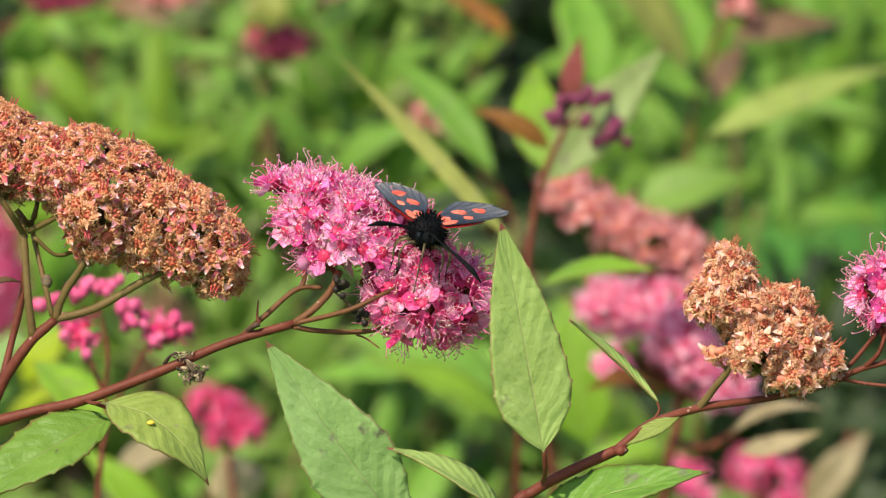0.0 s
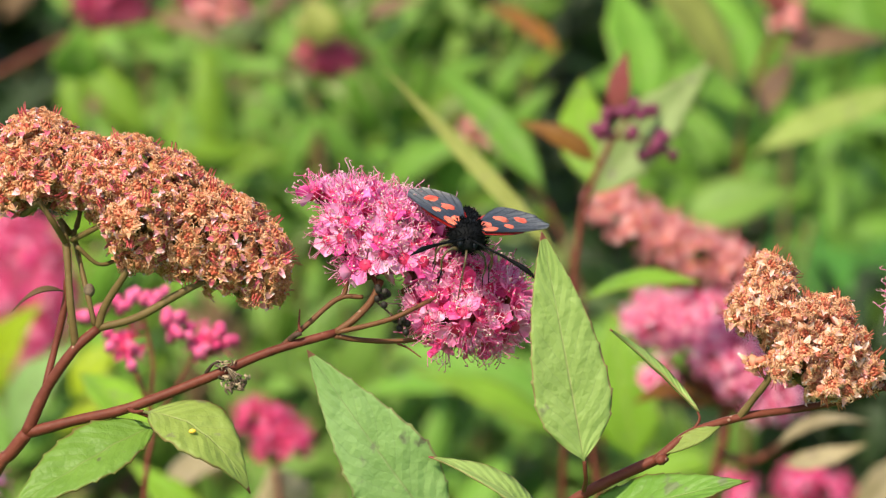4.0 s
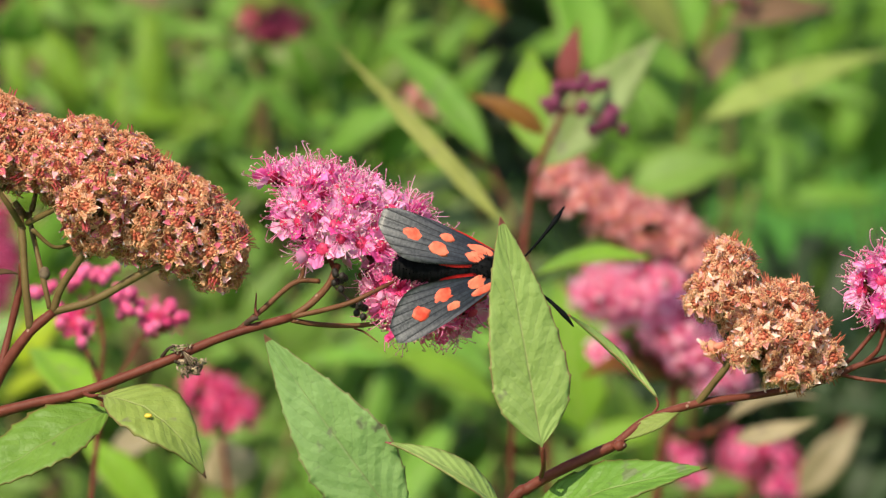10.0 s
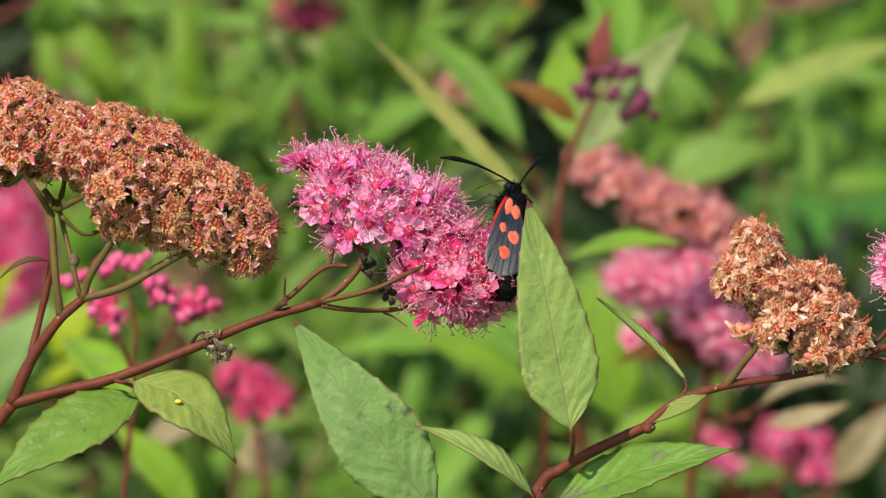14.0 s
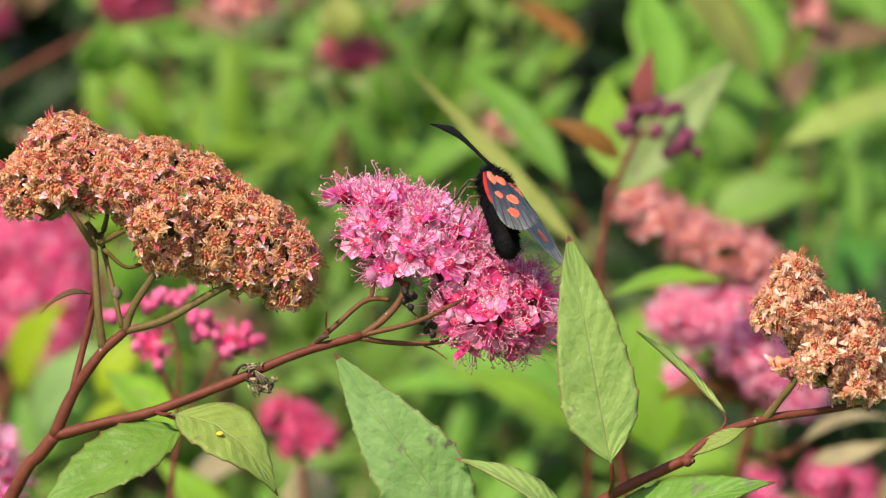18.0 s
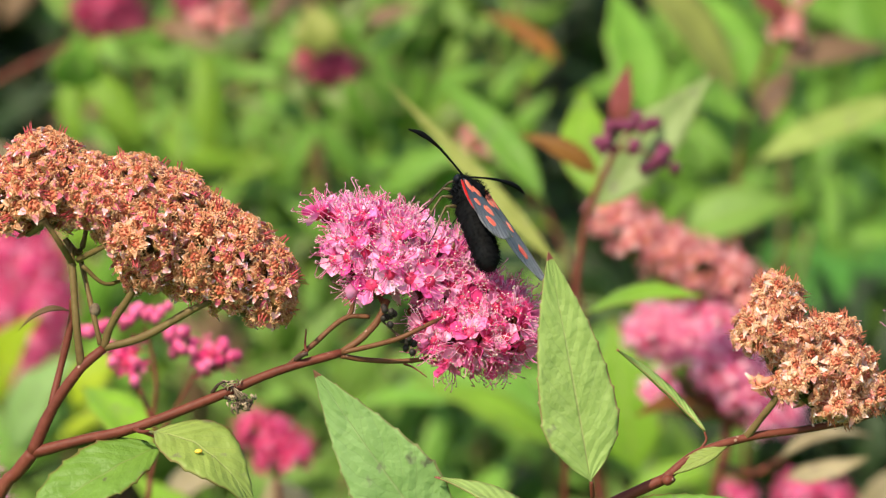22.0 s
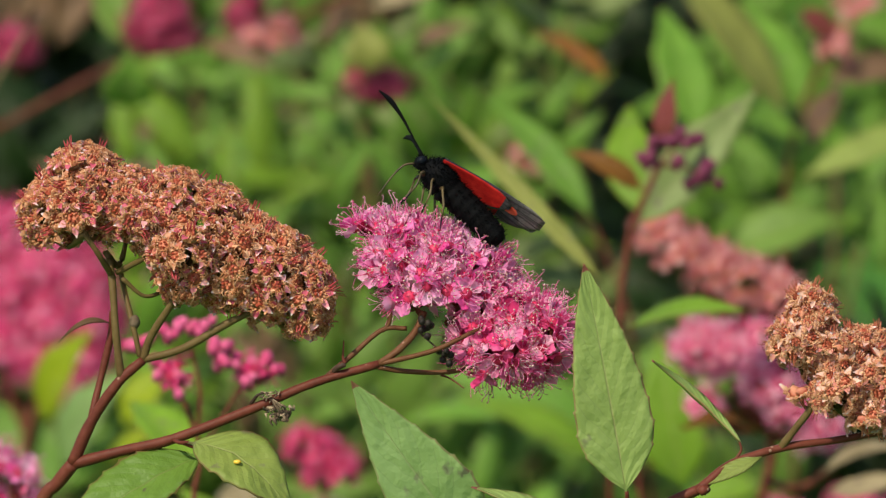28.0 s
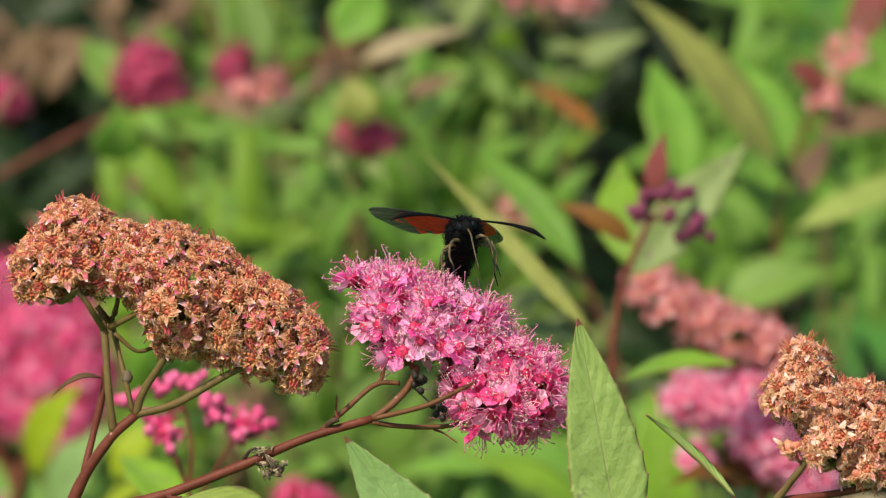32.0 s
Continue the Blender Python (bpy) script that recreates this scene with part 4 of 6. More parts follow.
    # leaves
    stem(spray, [at(12.6, -29.2, -2), at(12.8, -27.7, -7), at(12.6, -25.3, -9)], [0.32, 0.26], BARK, "leaf_stalk")
    leaf(spray, at(12.6, -25.7, -9), at(7.2, 3.3, -14), 9.7, way(0.05, 0.3, 0.95), LEAF_LIGHT, "upright yellow-green toothed leaf with a red tip", nl=120, nw=14, swing=0.1, fold=0.12, widest=0.27, petiole=0.02, teeth=0.03, period=12, taper=1.75, sharp=4.5, quilt=0.017, wave=0.02)
    leaf(spray, at(27.2, -19.3, 0), at(15.9, -8.8, -4), 2.6, way(-0.6, 0.75, 0.3), LEAF_LIGHT, "narrow leaf folded along its midrib", nl=24, fold=0.5, bow=-1.0, swing=3.2, teeth=0.0, petiole=0.0)
    stem(spray, [at(26.0, -22.1, 0), at(27.2, -20.4, 0), at(27.0, -19.3, 0)], [0.19, 0.14], BARK, "leaf_stalk")
    leaf(spray, at(29.8, -21.1, -1), at(21.6, -25.0, -1), 2.2, way(0, 0.6, 0.8), LEAF_MID, "small green bract along the stem", nl=12, nw=4, teeth=0.0, fold=0.3)
    leaf(spray, at(-3.5, -37.3, 0), at(-22.1, -11.5, -8), 11.4, way(-0.3, 0.45, 0.85), LEAF_SAGE, "pale green toothed leaf with raised veins", nl=120, nw=14, fold=0.14, bow=1.4, widest=0.40, teeth=0.03, period=11, swing=-0.3, taper=1.35, sharp=4.5, quilt=0.017)
    leaf(spray, at(8.3, -34.3, -2), at(-6.9, -24.8, -6), 4.6, way(-0.2, 0.8, 0.5), LEAF_LIGHT, "green leaf edged with red", nl=24, fold=0.35, bow=1.6, teeth=0.03)
    leaf(spray, at(9.8, -35.2, -2), at(33.2, -27.7, -8), 9.4, way(0, 0.8, 0.6), LEAF_BLUE, "green toothed leaf with a dark tip", nl=96, nw=12, fold=0.2, bow=1.0, quilt=0.024, teeth=0.04, period=8, sharp=4.0)
    stem(spray, [low, at(9.0, -34.4, -2), at(9.8, -35.2, -2)], [0.32, 0.26], BARK, "leaf_stalk")
    stem(spray, [low, at(8.6, -34.1, -2), at(8.3, -34.3, -2)], [0.32, 0.26], BARK, "leaf_stalk")
    stem(spray, [low, at(2.6, -36.9, 0), at(-3.5, -37.3, 0)], [0.38, 0.32], BARK, "leaf_stalk")
    return spray


flowering_spray()
side_spray()


# ---- plants behind ----
def back_spray(label, foot_above, stems, leaves, heads, drift=(0.0, 0.1), buds=(), thick=1.8, s=1.0, aside=(0.0, 0.0)):
    """A spray further off: stems (points, radius), leaves (base, tip, width, face, material, bow), heads (lumps, meshes, root, spacing, scale).
    s brings it nearer along the sight lines, and aside moves it right and up in millimetres."""
    origin, shift = at(0, 0, -896), TURN @ Vector((aside[0], 0, aside[1])) * MM

    def put(p):
        return origin + (p - origin) * s + shift

    foot_above, thick = put(foot_above), thick * s
    stems = [([put(p) for p in points], r * s) for points, r in stems]
    leaves = [(put(base), put(tip), width * s, face, material, bow * s) for base, tip, width, face, material, bow in leaves]
    heads = [([(put(c), rx * s, rz * s, ry * s) for c, rx, rz, ry in lumps], meshes, put(root), spacing * s, (scale[0] * s, scale[1] * s), about) for lumps, meshes, root, spacing, scale, about in heads]
    buds = [(put(p), size * s, meshes) for p, size, meshes in buds]
    foot = to_ground(foot_above, drift)
    spray = thing("spirea_spray", foot, label, "flowering branch", "sprays behind")
    stem(spray, rise(foot, foot_above, stems[0][0][1]), [thick * 0.9, thick * 0.7, thick * 0.55], BARK, "main_stem", "", 0.1, 7)
    for points, r in stems:
        stem(spray, points, [r * 0.7, r * 0.5], BARK, "branch", "", 0.1, 6)
    for base, tip, width, face, material, bow in leaves:
        leaf(spray, base, tip, width, way(*face), material, "", bow=bow, nl=18, nw=6)
    for k, (lumps, meshes, root, spacing, scale, about) in enumerate(heads):
        corymb(spray, "flower_head", about, lumps, meshes, spacing, root, 0.6, 40 + k, -0.55, scale, 0.4, 120, (), 600)
    rnd = random.Random(9)
    for place, size, meshes in [(p + Vector((rnd.uniform(-1.6, 1.6), rnd.uniform(-3, 3), rnd.uniform(-1.4, 1.4))) * MM * k, b * (1 - 0.12 * k if m is BUD_SET else 0.74), m) for p, b, m in buds for k in ((0, 1, 1.4) if m is BUD_SET else (0.4, 0.8, 1.2))]:
        n = Vector((rnd.uniform(-0.6, 0.6), rnd.uniform(-0.6, 0.2), 1)).normalized()
        part("bud", rnd.choice(meshes), None, spray, "", Matrix.Translation(place) @ n.to_track_quat("Z", "Y").to_matrix().to_4x4() @ Matrix.Scale(size, 4))
    return spray


back_spray("upright spirea shoot with purple buds and red young leaves", at(17.5, -7.2, 600),
    [([at(17.5, -7.2, 600), at(18.4, 2.3, 600), at(20.3, 13.1, 600), at(26.0, 26.2, 600)], 1.3), ([at(26.0, 26.2, 600), at(28.4, 29.1, 600), at(31.1, 31.9, 600)], 0.6), ([at(26.0, 26.2, 600), at(30.8, 26.4, 600), at(35.3, 24.0, 600)], 0.6)],
    [(at(26.9, 30.0, 610), at(29.2, 45.1, 610), 5.0, (-0.4, 0, 0.9), LEAF_RED, 1), (at(23.3, 21.1, 623), at(6.0, 30.0, 623), 5.4, (0.1, 0.6, 0.8), LEAF_RUST, 2),
     (at(21.3, 13.1, 623), at(47.9, 43.6, 630), 11.5, (0.0, 0.3, 0.95), LEAF_PALE, 2), (at(22.3, 16.2, 680), at(20.7, 41.9, 700), 10.2, (-0.3, 0.4, 0.9), LEAF_LIME, 3)],
    [], (0.0, 0.1), [(at(22.3, 27.6, 590), 1.34, DARK_BUD_SET), (at(23.9, 28.8, 590), 1.13, DARK_BUD_SET), (at(26.1, 30.2, 590), 1.20, DARK_BUD_SET), (at(29.2, 31.4, 590), 1.34, DARK_BUD_SET), (at(32.3, 31.2, 590), 1.41, DARK_BUD_SET), (at(31.1, 32.4, 590), 1.13, DARK_BUD_SET),
     (at(29.9, 26.5, 590), 1.41, DARK_BUD_SET), (at(23.0, 26.5, 590), 1.13, DARK_BUD_SET), (at(34.6, 24.8, 590), 1.41, DARK_BUD_SET), (at(36.1, 23.4, 590), 1.41, DARK_BUD_SET), (at(34.2, 22.9, 590), 1.28, DARK_BUD_SET), (at(36.3, 25.3, 590), 1.13, DARK_BUD_SET)], 1.1, s=0.853)

back_spray("spirea spray with a fading pink-brown flower head", at(45.8, -44.9, 560),
    [([at(45.8, -44.9, 560), at(48.1, -29.9, 560), at(40.0, -9.1, 560), at(35.4, -1.0, 560)], 1.6), ([at(47.5, -32.2, 560), at(51.6, -28.8, 560), at(55.0, -23.0, 560)], 1.2), ([at(48.1, -29.9, 560), at(44.6, -24.1, 560), at(40.0, -18.4, 560)], 1.0), ([at(46.9, -39.2, 560), at(54.7, -40.0, 550), at(65.0, -32.0, 550)], 1.4)],
    [(at(16.8, -7.4, 420), at(38.7, -3.8, 400), 7.5, (0, 0.8, 0.6), LEAF_LIME, 2), (at(31.8, -43.8, 640), at(26.3, -9.6, 640), 15.0, (-0.2, 0.3, 0.9), LEAF_LIME, 2), (at(45.5, -29.7, 550), at(28.8, -28.0, 520), 7.0, (0, 0.7, 0.6), LEAF_RUST, 3),
     (at(57.2, -39.8, 500), at(74.4, -35.5, 500), 4.0, (0, 0.4, 0.9), LEAF_DRY, -2), (at(56.5, -36.7, 510), at(75.5, -31.7, 510), 5.0, (0, 0.8, 0.4), LEAF_DRY, 3)],
    [([(at(25.5, 11.7, 560), 3.7, 4.2, 5.5), (at(30.2, 7.6, 560), 4.2, 3.9, 6.4), (at(36.5, 4.2, 560), 4.4, 4.0, 6.4), (at(42.9, 1.3, 560), 4.2, 4.0, 6.4), (at(48.7, -1.0, 560), 4.0, 4.2, 5.5), (at(52.7, -4.5, 560), 3.5, 4.0, 5.5)], FADED_SET, at(38.8, -4.5, 560), 2.2, (0.9, 1.2), "fading pink-brown flower head, spent"),
     ([(at(33.1, -12.0, 560), 4.0, 4.2, 5.5), (at(38.8, -13.7, 560), 4.6, 5.0, 6.4), (at(45.8, -12.0, 560), 4.6, 5.2, 6.4), (at(47.8, -18.2, 550), 4.6, 5.0, 6.4), (at(52.4, -24.0, 550), 4.2, 4.0, 5.5), (at(58.1, -28.6, 550), 4.0, 3.5, 5.5), (at(34.0, -24.0, 550), 2.2, 2.6, 2.8)], PALE_SET, at(46.9, -28.8, 560), 2.3, (0.95, 1.25), "open pink flower head")], s=0.925)

back_spray("low spirea spray with pink flower heads", at(65.4, -65.7, 700),
    [([at(65.4, -65.7, 700), at(67.9, -60.6, 700), at(71.7, -54.3, 700)], 1.2), ([at(65.4, -65.7, 700), at(60.3, -61.9, 700), at(57.2, -55.6, 700)], 1.0), ([at(65.4, -65.7, 700), at(80.6, -60.6, 700), at(92.0, -40.4, 700)], 1.2)],
    [(at(80.1, -59.0, 690), at(95.2, -40.1, 690), 8.0, (0.3, 0.5, 0.8), LEAF_DRY, 2), (at(50.6, -43.8, 690), at(29.8, -49.5, 690), 8.0, (0.1, 0.7, 0.7), LEAF_LIME, 2)],
    [([(at(56.8, -53.1, 700), 3.2, 3.0, 4.0), (at(54.6, -50.5, 700), 2.4, 2.4, 3.0)], BRIGHT_SET, at(57.8, -56.9, 700), 3.2, (0.9, 1.2), "open pink flower head"),
     ([(at(70.9, -51.1, 740), 3.8, 4.0, 5.0), (at(76.8, -53.1, 740), 4.2, 4.4, 5.0), (at(80.0, -57.0, 740), 4.0, 4.0, 5.0)], BRIGHT_SET, at(74.8, -59.6, 740), 3.2, (0.9, 1.2), "open pink flower head")])

back_spray("spirea spray with round pink buds", at(-60.2, -35.8, 360),
    [([at(-60.2, -35.8, 360), at(-59.2, -28.8, 360), at(-61.7, -20.9, 360), at(-64.2, -15.9, 360)], 0.8), ([at(-59.4, -29.8, 360), at(-54.2, -20.9, 360), at(-50.7, -14.9, 360)], 0.6), ([at(-59.7, -25.9, 360), at(-59.2, -17.9, 360), at(-61.2, -8.9, 360)], 0.6)],
    [(at(-64.5, -34.4, 460), at(-79.1, -21.8, 480), 11.0, (0.2, 0.6, 0.7), LEAF_LIME, 2)],
    [([(at(-63.7, -14.9, 360), 1.9, 1.8, 2.0)], FAR_SET, at(-63.2, -17.9, 360), 2.6, (0.9, 1.1), "opening pink flower"), ([(at(-49.2, -14.4, 360), 2.0, 1.8, 2.0)], FAR_SET, at(-50.7, -16.9, 360), 2.6, (0.9, 1.1), "opening pink flower")], (0.0, 0.1),
    [(at(-65.7, -7.9, 360), 0.90, BUD_SET), (at(-63.2, -7.1, 360), 0.98, BUD_SET), (at(-60.7, -7.7, 360), 0.98, BUD_SET), (at(-58.4, -7.1, 360), 0.90, BUD_SET), (at(-56.7, -10.4, 360), 1.07, BUD_SET), (at(-54.2, -10.9, 360), 0.98, BUD_SET),
     (at(-55.7, -13.1, 360), 1.07, BUD_SET), (at(-52.7, -12.9, 360), 0.98, BUD_SET), (at(-51.4, -15.9, 360), 1.07, BUD_SET), (at(-47.3, -12.9, 360), 0.98, BUD_SET), (at(-46.5, -15.1, 360), 0.98, BUD_SET), (at(-70.7, -10.7, 360), 1.07, BUD_SET), (at(-68.7, -9.9, 360), 0.90, BUD_SET), (at(-63.2, -16.4, 360), 1.07, BUD_SET), (at(-67.2, -13.4, 360), 0.98, BUD_SET)], 0.9, s=0.889)

back_spray("spirea spray with a round pink flower head", at(-43.2, -58.1, 600),
    [([at(-43.2, -58.1, 600), at(-44.4, -48.6, 600), at(-45.6, -40.3, 600)], 1.0)],
    [(at(-73.6, -53.6, 640), at(-54.6, -42.0, 620), 15.0, (0, 0.7, 0.7), LEAF_DRY, 2), (at(-42.6, -55.3, 620), at(-46.8, -43.2, 620), 12.0, (0.1, 0.3, 0.9), LEAF_DRY, 2), (at(-57.4, -61.7, 600), at(-76.5, -41.5, 600), 9.0, (0.2, 0.5, 0.8), LEAF_LIME, 2)],
    [([(at(-50.0, -33.0, 600), 2.6, 2.6, 3.6), (at(-46.0, -35.0, 600), 3.4, 3.4, 4.4), (at(-42.2, -37.8, 600), 2.8, 3.0, 3.6), (at(-45.6, -39.0, 600), 2.8, 2.0, 3.2)], FAR_SET, at(-45.6, -41.5, 600), 2.3, (0.9, 1.2), "round pink flower head")], s=0.93)

back_spray("leaning spirea spray with large pink flower heads", at(-97.6, -37.6, 420),
    [([at(-97.6, -37.6, 420), at(-94.4, -21.9, 420), at(-90.3, -10.4, 420)], 1.6), ([at(-95.5, -27.1, 420), at(-101.7, -12.5, 420), at(-100.7, -1.0, 420)], 1.2)],
    [(at(-82.3, -30.4, 320), at(-70.2, -14.0, 310), 10.5, (-0.2, 0.6, 0.8), LEAF_SAGE, 2), (at(-87.8, -23.3, 350), at(-78.2, -6.8, 340), 9.5, (-0.2, 0.6, 0.8), LEAF_YELLOW, 2), (at(-73.6, -24.3, 350), at(-63.9, -13.3, 350), 7.0, (-0.2, 0.6, 0.8), LEAF_YELLOW, 2), (at(-80.2, -31.6, 400), at(-61.0, -23.4, 400), 4.5, (0.0, 0.8, 0.6), LEAF_YELLOW, 2), (at(-89.2, -37.5, 420), at(-102.5, -21.0, 430), 12.0, (-0.2, 0.3, 0.9), LEAF_BLUE, 2)],
    [([(at(-99.7, 9.5, 420), 6.0, 5.0, 7.0), (at(-92.3, 4.2, 420), 6.5, 5.5, 8.0), (at(-86.1, 1.1, 420), 5.5, 5.0, 7.0), (at(-84.0, -5.2, 420), 5.0, 5.5, 7.0), (at(-91.3, -5.2, 420), 6.0, 6.0, 8.0), (at(-85.0, -11.4, 420), 4.5, 5.0, 6.0), (at(-98.6, 0.1, 420), 6.0, 6.0, 8.0), (at(-93.0, -13.0, 420), 5.5, 5.5, 7.0), (at(-99.0, -9.0, 420), 5.5, 6.0, 7.0), (at(-88.5, -17.0, 420), 4.0, 4.0, 5.5)], BRIGHT_SET, at(-91.3, -13.5, 420), 2.3, (0.95, 1.2), "large pink flower head")], s=1.3)

back_spray("spirea spray with a pale pink flower head", at(-92.5, -43.6, 300),
    [([at(-92.5, -43.6, 300), at(-90.6, -40.8, 300), at(-88.7, -37.9, 300)], 0.8)], [],
    [([(at(-88.7, -31.3, 300), 4.0, 4.2, 5.0), (at(-85.3, -34.1, 300), 4.2, 4.5, 5.0), (at(-89.6, -36.0, 300), 4.5, 4.2, 5.0), (at(-83.4, -38.4, 300), 3.2, 3.2, 3.8)], PINK_SET, at(-87.7, -39.8, 300), 2.9, (1.1, 1.35), "pale pink flower head")], (-0.03, 0.05), s=0.94, aside=(-3.5, 0.5))

back_spray("arching spirea branch with dark pink flower heads", at(-139.5, 37.5, 860),
    [([at(-139.5, 37.5, 860), at(-125.5, 45.2, 860), at(-110.1, 53.5, 860), at(-98.9, 58.3, 860), at(-82.2, 61.2, 860), at(-62.6, 66.8, 860), at(-40.0, 76.0, 860)], 1.3), ([at(-98.0, 58.4, 860), at(-96.2, 61.5, 860), at(-95.4, 64.7, 860)], 1.2), ([at(-77.1, 62.6, 860), at(-75.0, 65.3, 860), at(-74.0, 67.5, 860)], 1.0)],
    [(at(-98.2, 59.0, 860), at(-112.7, 76.1, 870), 12.0, (0.2, 0.4, 0.9), LEAF_FRESH, 2), (at(-68.1, 65.9, 860), at(-74.1, 92.9, 870), 15.0, (0.2, 0.3, 0.9), LEAF_FRESH, 2), (at(-48.2, 73.3, 860), at(-37.2, 89.2, 870), 13.0, (0.2, 0.4, 0.9), LEAF_GREEN, 2), (at(-101.9, 44.5, 840), at(-100.7, 58.5, 830), 12.5, (0.1, 0.5, 0.85), LEAF_BLUE, 2),
     (at(-42.5, 53.0, 850), at(-44.5, 66.0, 850), 11.0, (0.1, 0.3, 0.9), LEAF_OLIVE, 2), (at(-43.6, 69.1, 850), at(-14.5, 77.5, 850), 6.0, (0, 0.5, 0.85), LEAF_DRY, 2), (at(-84.0, 60.9, 860), at(-66.0, 54.0, 850), 6.0, (0.1, 0.5, 0.85), LEAF_BROWN, 2)],
    [([(at(-95.0, 66.6, 860), 6.0, 6.5, 7.0), (at(-97.6, 62.9, 860), 4.4, 4.4, 6.0), (at(-91.7, 63.6, 860), 4.0, 4.0, 5.0)], DULL_SET, at(-95.3, 59.7, 860), 2.8, (1.0, 1.4), "dark pink flower head"), ([(at(-73.8, 68.6, 860), 3.4, 4.4, 5.0)], DULL_SET, at(-74.0, 65.3, 860), 2.8, (0.9, 1.2), "small dark pink flower head"),
     ([(at(-71.0, 61.8, 860), 3.0, 3.2, 5.0), (at(-65.0, 62.5, 860), 3.0, 3.2, 5.0)], FADED_SET, at(-67.5, 58.6, 860), 2.8, (1.0, 1.3), "fading pink flower head, spent"), ([(at(-43.0, 51.4, 860), 4.6, 4.2, 6.0), (at(-38.6, 50.0, 860), 3.6, 3.4, 5.0)], DULL_SET, at(-41.4, 46.5, 860), 2.8, (1.0, 1.3), "dull dark pink flower head"),
     ([(at(-131.4, 59.3, 860), 4.0, 5.0, 6.0)], DULL_SET, at(-130.0, 53.3, 860), 2.8, (1.0, 1.3), "dark pink flower head"), ([(at(0.8, 87.9, 860), 6.0, 6.0, 6.0), (at(10.5, 86.6, 860), 6.0, 6.0, 6.0)], FADED_SET, at(5.0, 78.2, 860), 2.8, (1.0, 1.3), "fading pink flower head, spent")], (-0.1, 0.3))

back_spray("tall leafy spirea shoot", at(22.6, -22.9, 720),
    [([at(22.6, -22.9, 720), at(18.7, -1.1, 720), at(12.3, 14.2, 720)], 0.9)],
    [(at(11.9, 14.6, 640), at(-13.3, 43.2, 660), 8.2, (0.2, 0.5, 0.85), LEAF_GREEN, 4), 
     (at(16.2, 49.7, 800), at(-2.8, 63.0, 820), 6.5, (0.3, 0.6, 0.7), LEAF_RUST, 2), (at(14.4, -36.7, 600), at(-15.7, -22.9, 600), 9.0, (0.2, 0.7, 0.6), LEAF_LIME, 2), (at(14.3, -32.0, 660), at(-22.7, -17.8, 660), 13.0, (-0.1, 0.6, 0.75), LEAF_BLUE, 3), (at(19.8, -25.2, 700), at(-33.8, -30.7, 720), 11.0, (-0.1, 0.7, 0.7), LEAF_GREEN, 3)],
    [([(at(-1.9, 31.0, 760), 3.4, 3.4, 4.0)], FADED_SET, at(-0.5, 26.4, 760), 3.2, (1.0, 1.2), "fading pink flower head, spent")], thick=1.0)

back_spray("slender spirea shoot with one long narrow leaf", at(18.8, -29.8, 450),
    [([at(18.8, -29.8, 450), at(16.1, -14.8, 450), at(12.9, -1.2, 450)], 0.9)],
    [(at(13.4, 0.6, 410), at(-20.0, 36.6, 440), 3.4, (-0.6, 0.45, 0.7), LEAF_OLIVE, -2)], [], (0.0, 0.1), (), 0.9, s=0.94)

back_spray("leafy spirea shoot with broad yellow-green leaves", at(58.6, -10.4, 760),
    [([at(56.6, -10.4, 760), at(57.1, 22.9, 760), at(60.1, 40.0, 760), at(66.0, 54.5, 760), at(72.0, 66.5, 760)], 0.9), ([at(53.4, 18.6, 760), at(49.4, 14.6, 760), at(45.5, 12.6, 760)], 0.8)],
    [(at(57.2, 24.3, 700), at(103.9, 41.7, 720), 7.5, (0.1, 0.6, 0.8), LEAF_MID, 3), (at(42.7, 8.8, 740), at(70.7, 16.2, 740), 13.0, (0.1, 0.6, 0.8), LEAF_FRESH, 3), (at(65.8, 48.8, 760), at(93.3, 52.8, 770), 8.0, (0.0, 0.6, 0.8), LEAF_BROWN, 2),
     (at(36.5, 35.4, 760), at(28.2, 67.2, 780), 14.0, (0.3, 0.2, 0.9), LEAF_GREEN, 2), (at(61.6, 42.5, 770), at(46.3, 68.4, 790), 13.0, (0.3, 0.4, 0.8), LEAF_GREEN, 3), (at(56.3, 25.3, 770), at(54.6, 47.3, 800), 14.0, (0, 0.3, 0.95), LEAF_GREEN, 2), (at(62.8, 33.0, 760), at(71.3, 49.4, 780), 7.0, (-0.3, 0.5, 0.8), LEAF_BROWN, 2),
     (at(57.2, 39.1, 740), at(22.8, 80.7, 740), 12.0, (0.4, 0.5, 0.75), LEAF_OLIVE, 4), (at(75.7, 68.5, 760), at(84.1, 87.5, 770), 9.0, (-0.3, 0.3, 0.9), LEAF_RED, 1), (at(59.9, 65.9, 760), at(71.7, 55.4, 760), 6.0, (0, 0.6, 0.7), LEAF_RED, 1)],
    [([(at(69.1, 56.7, 760), 3.0, 3.4, 4.0), (at(73.7, 67.2, 760), 3.4, 4.6, 4.0)], FADED_SET, at(69.1, 52.7, 760), 3.2, (1.0, 1.2), "reddish bud cluster, spent")], thick=1.0)


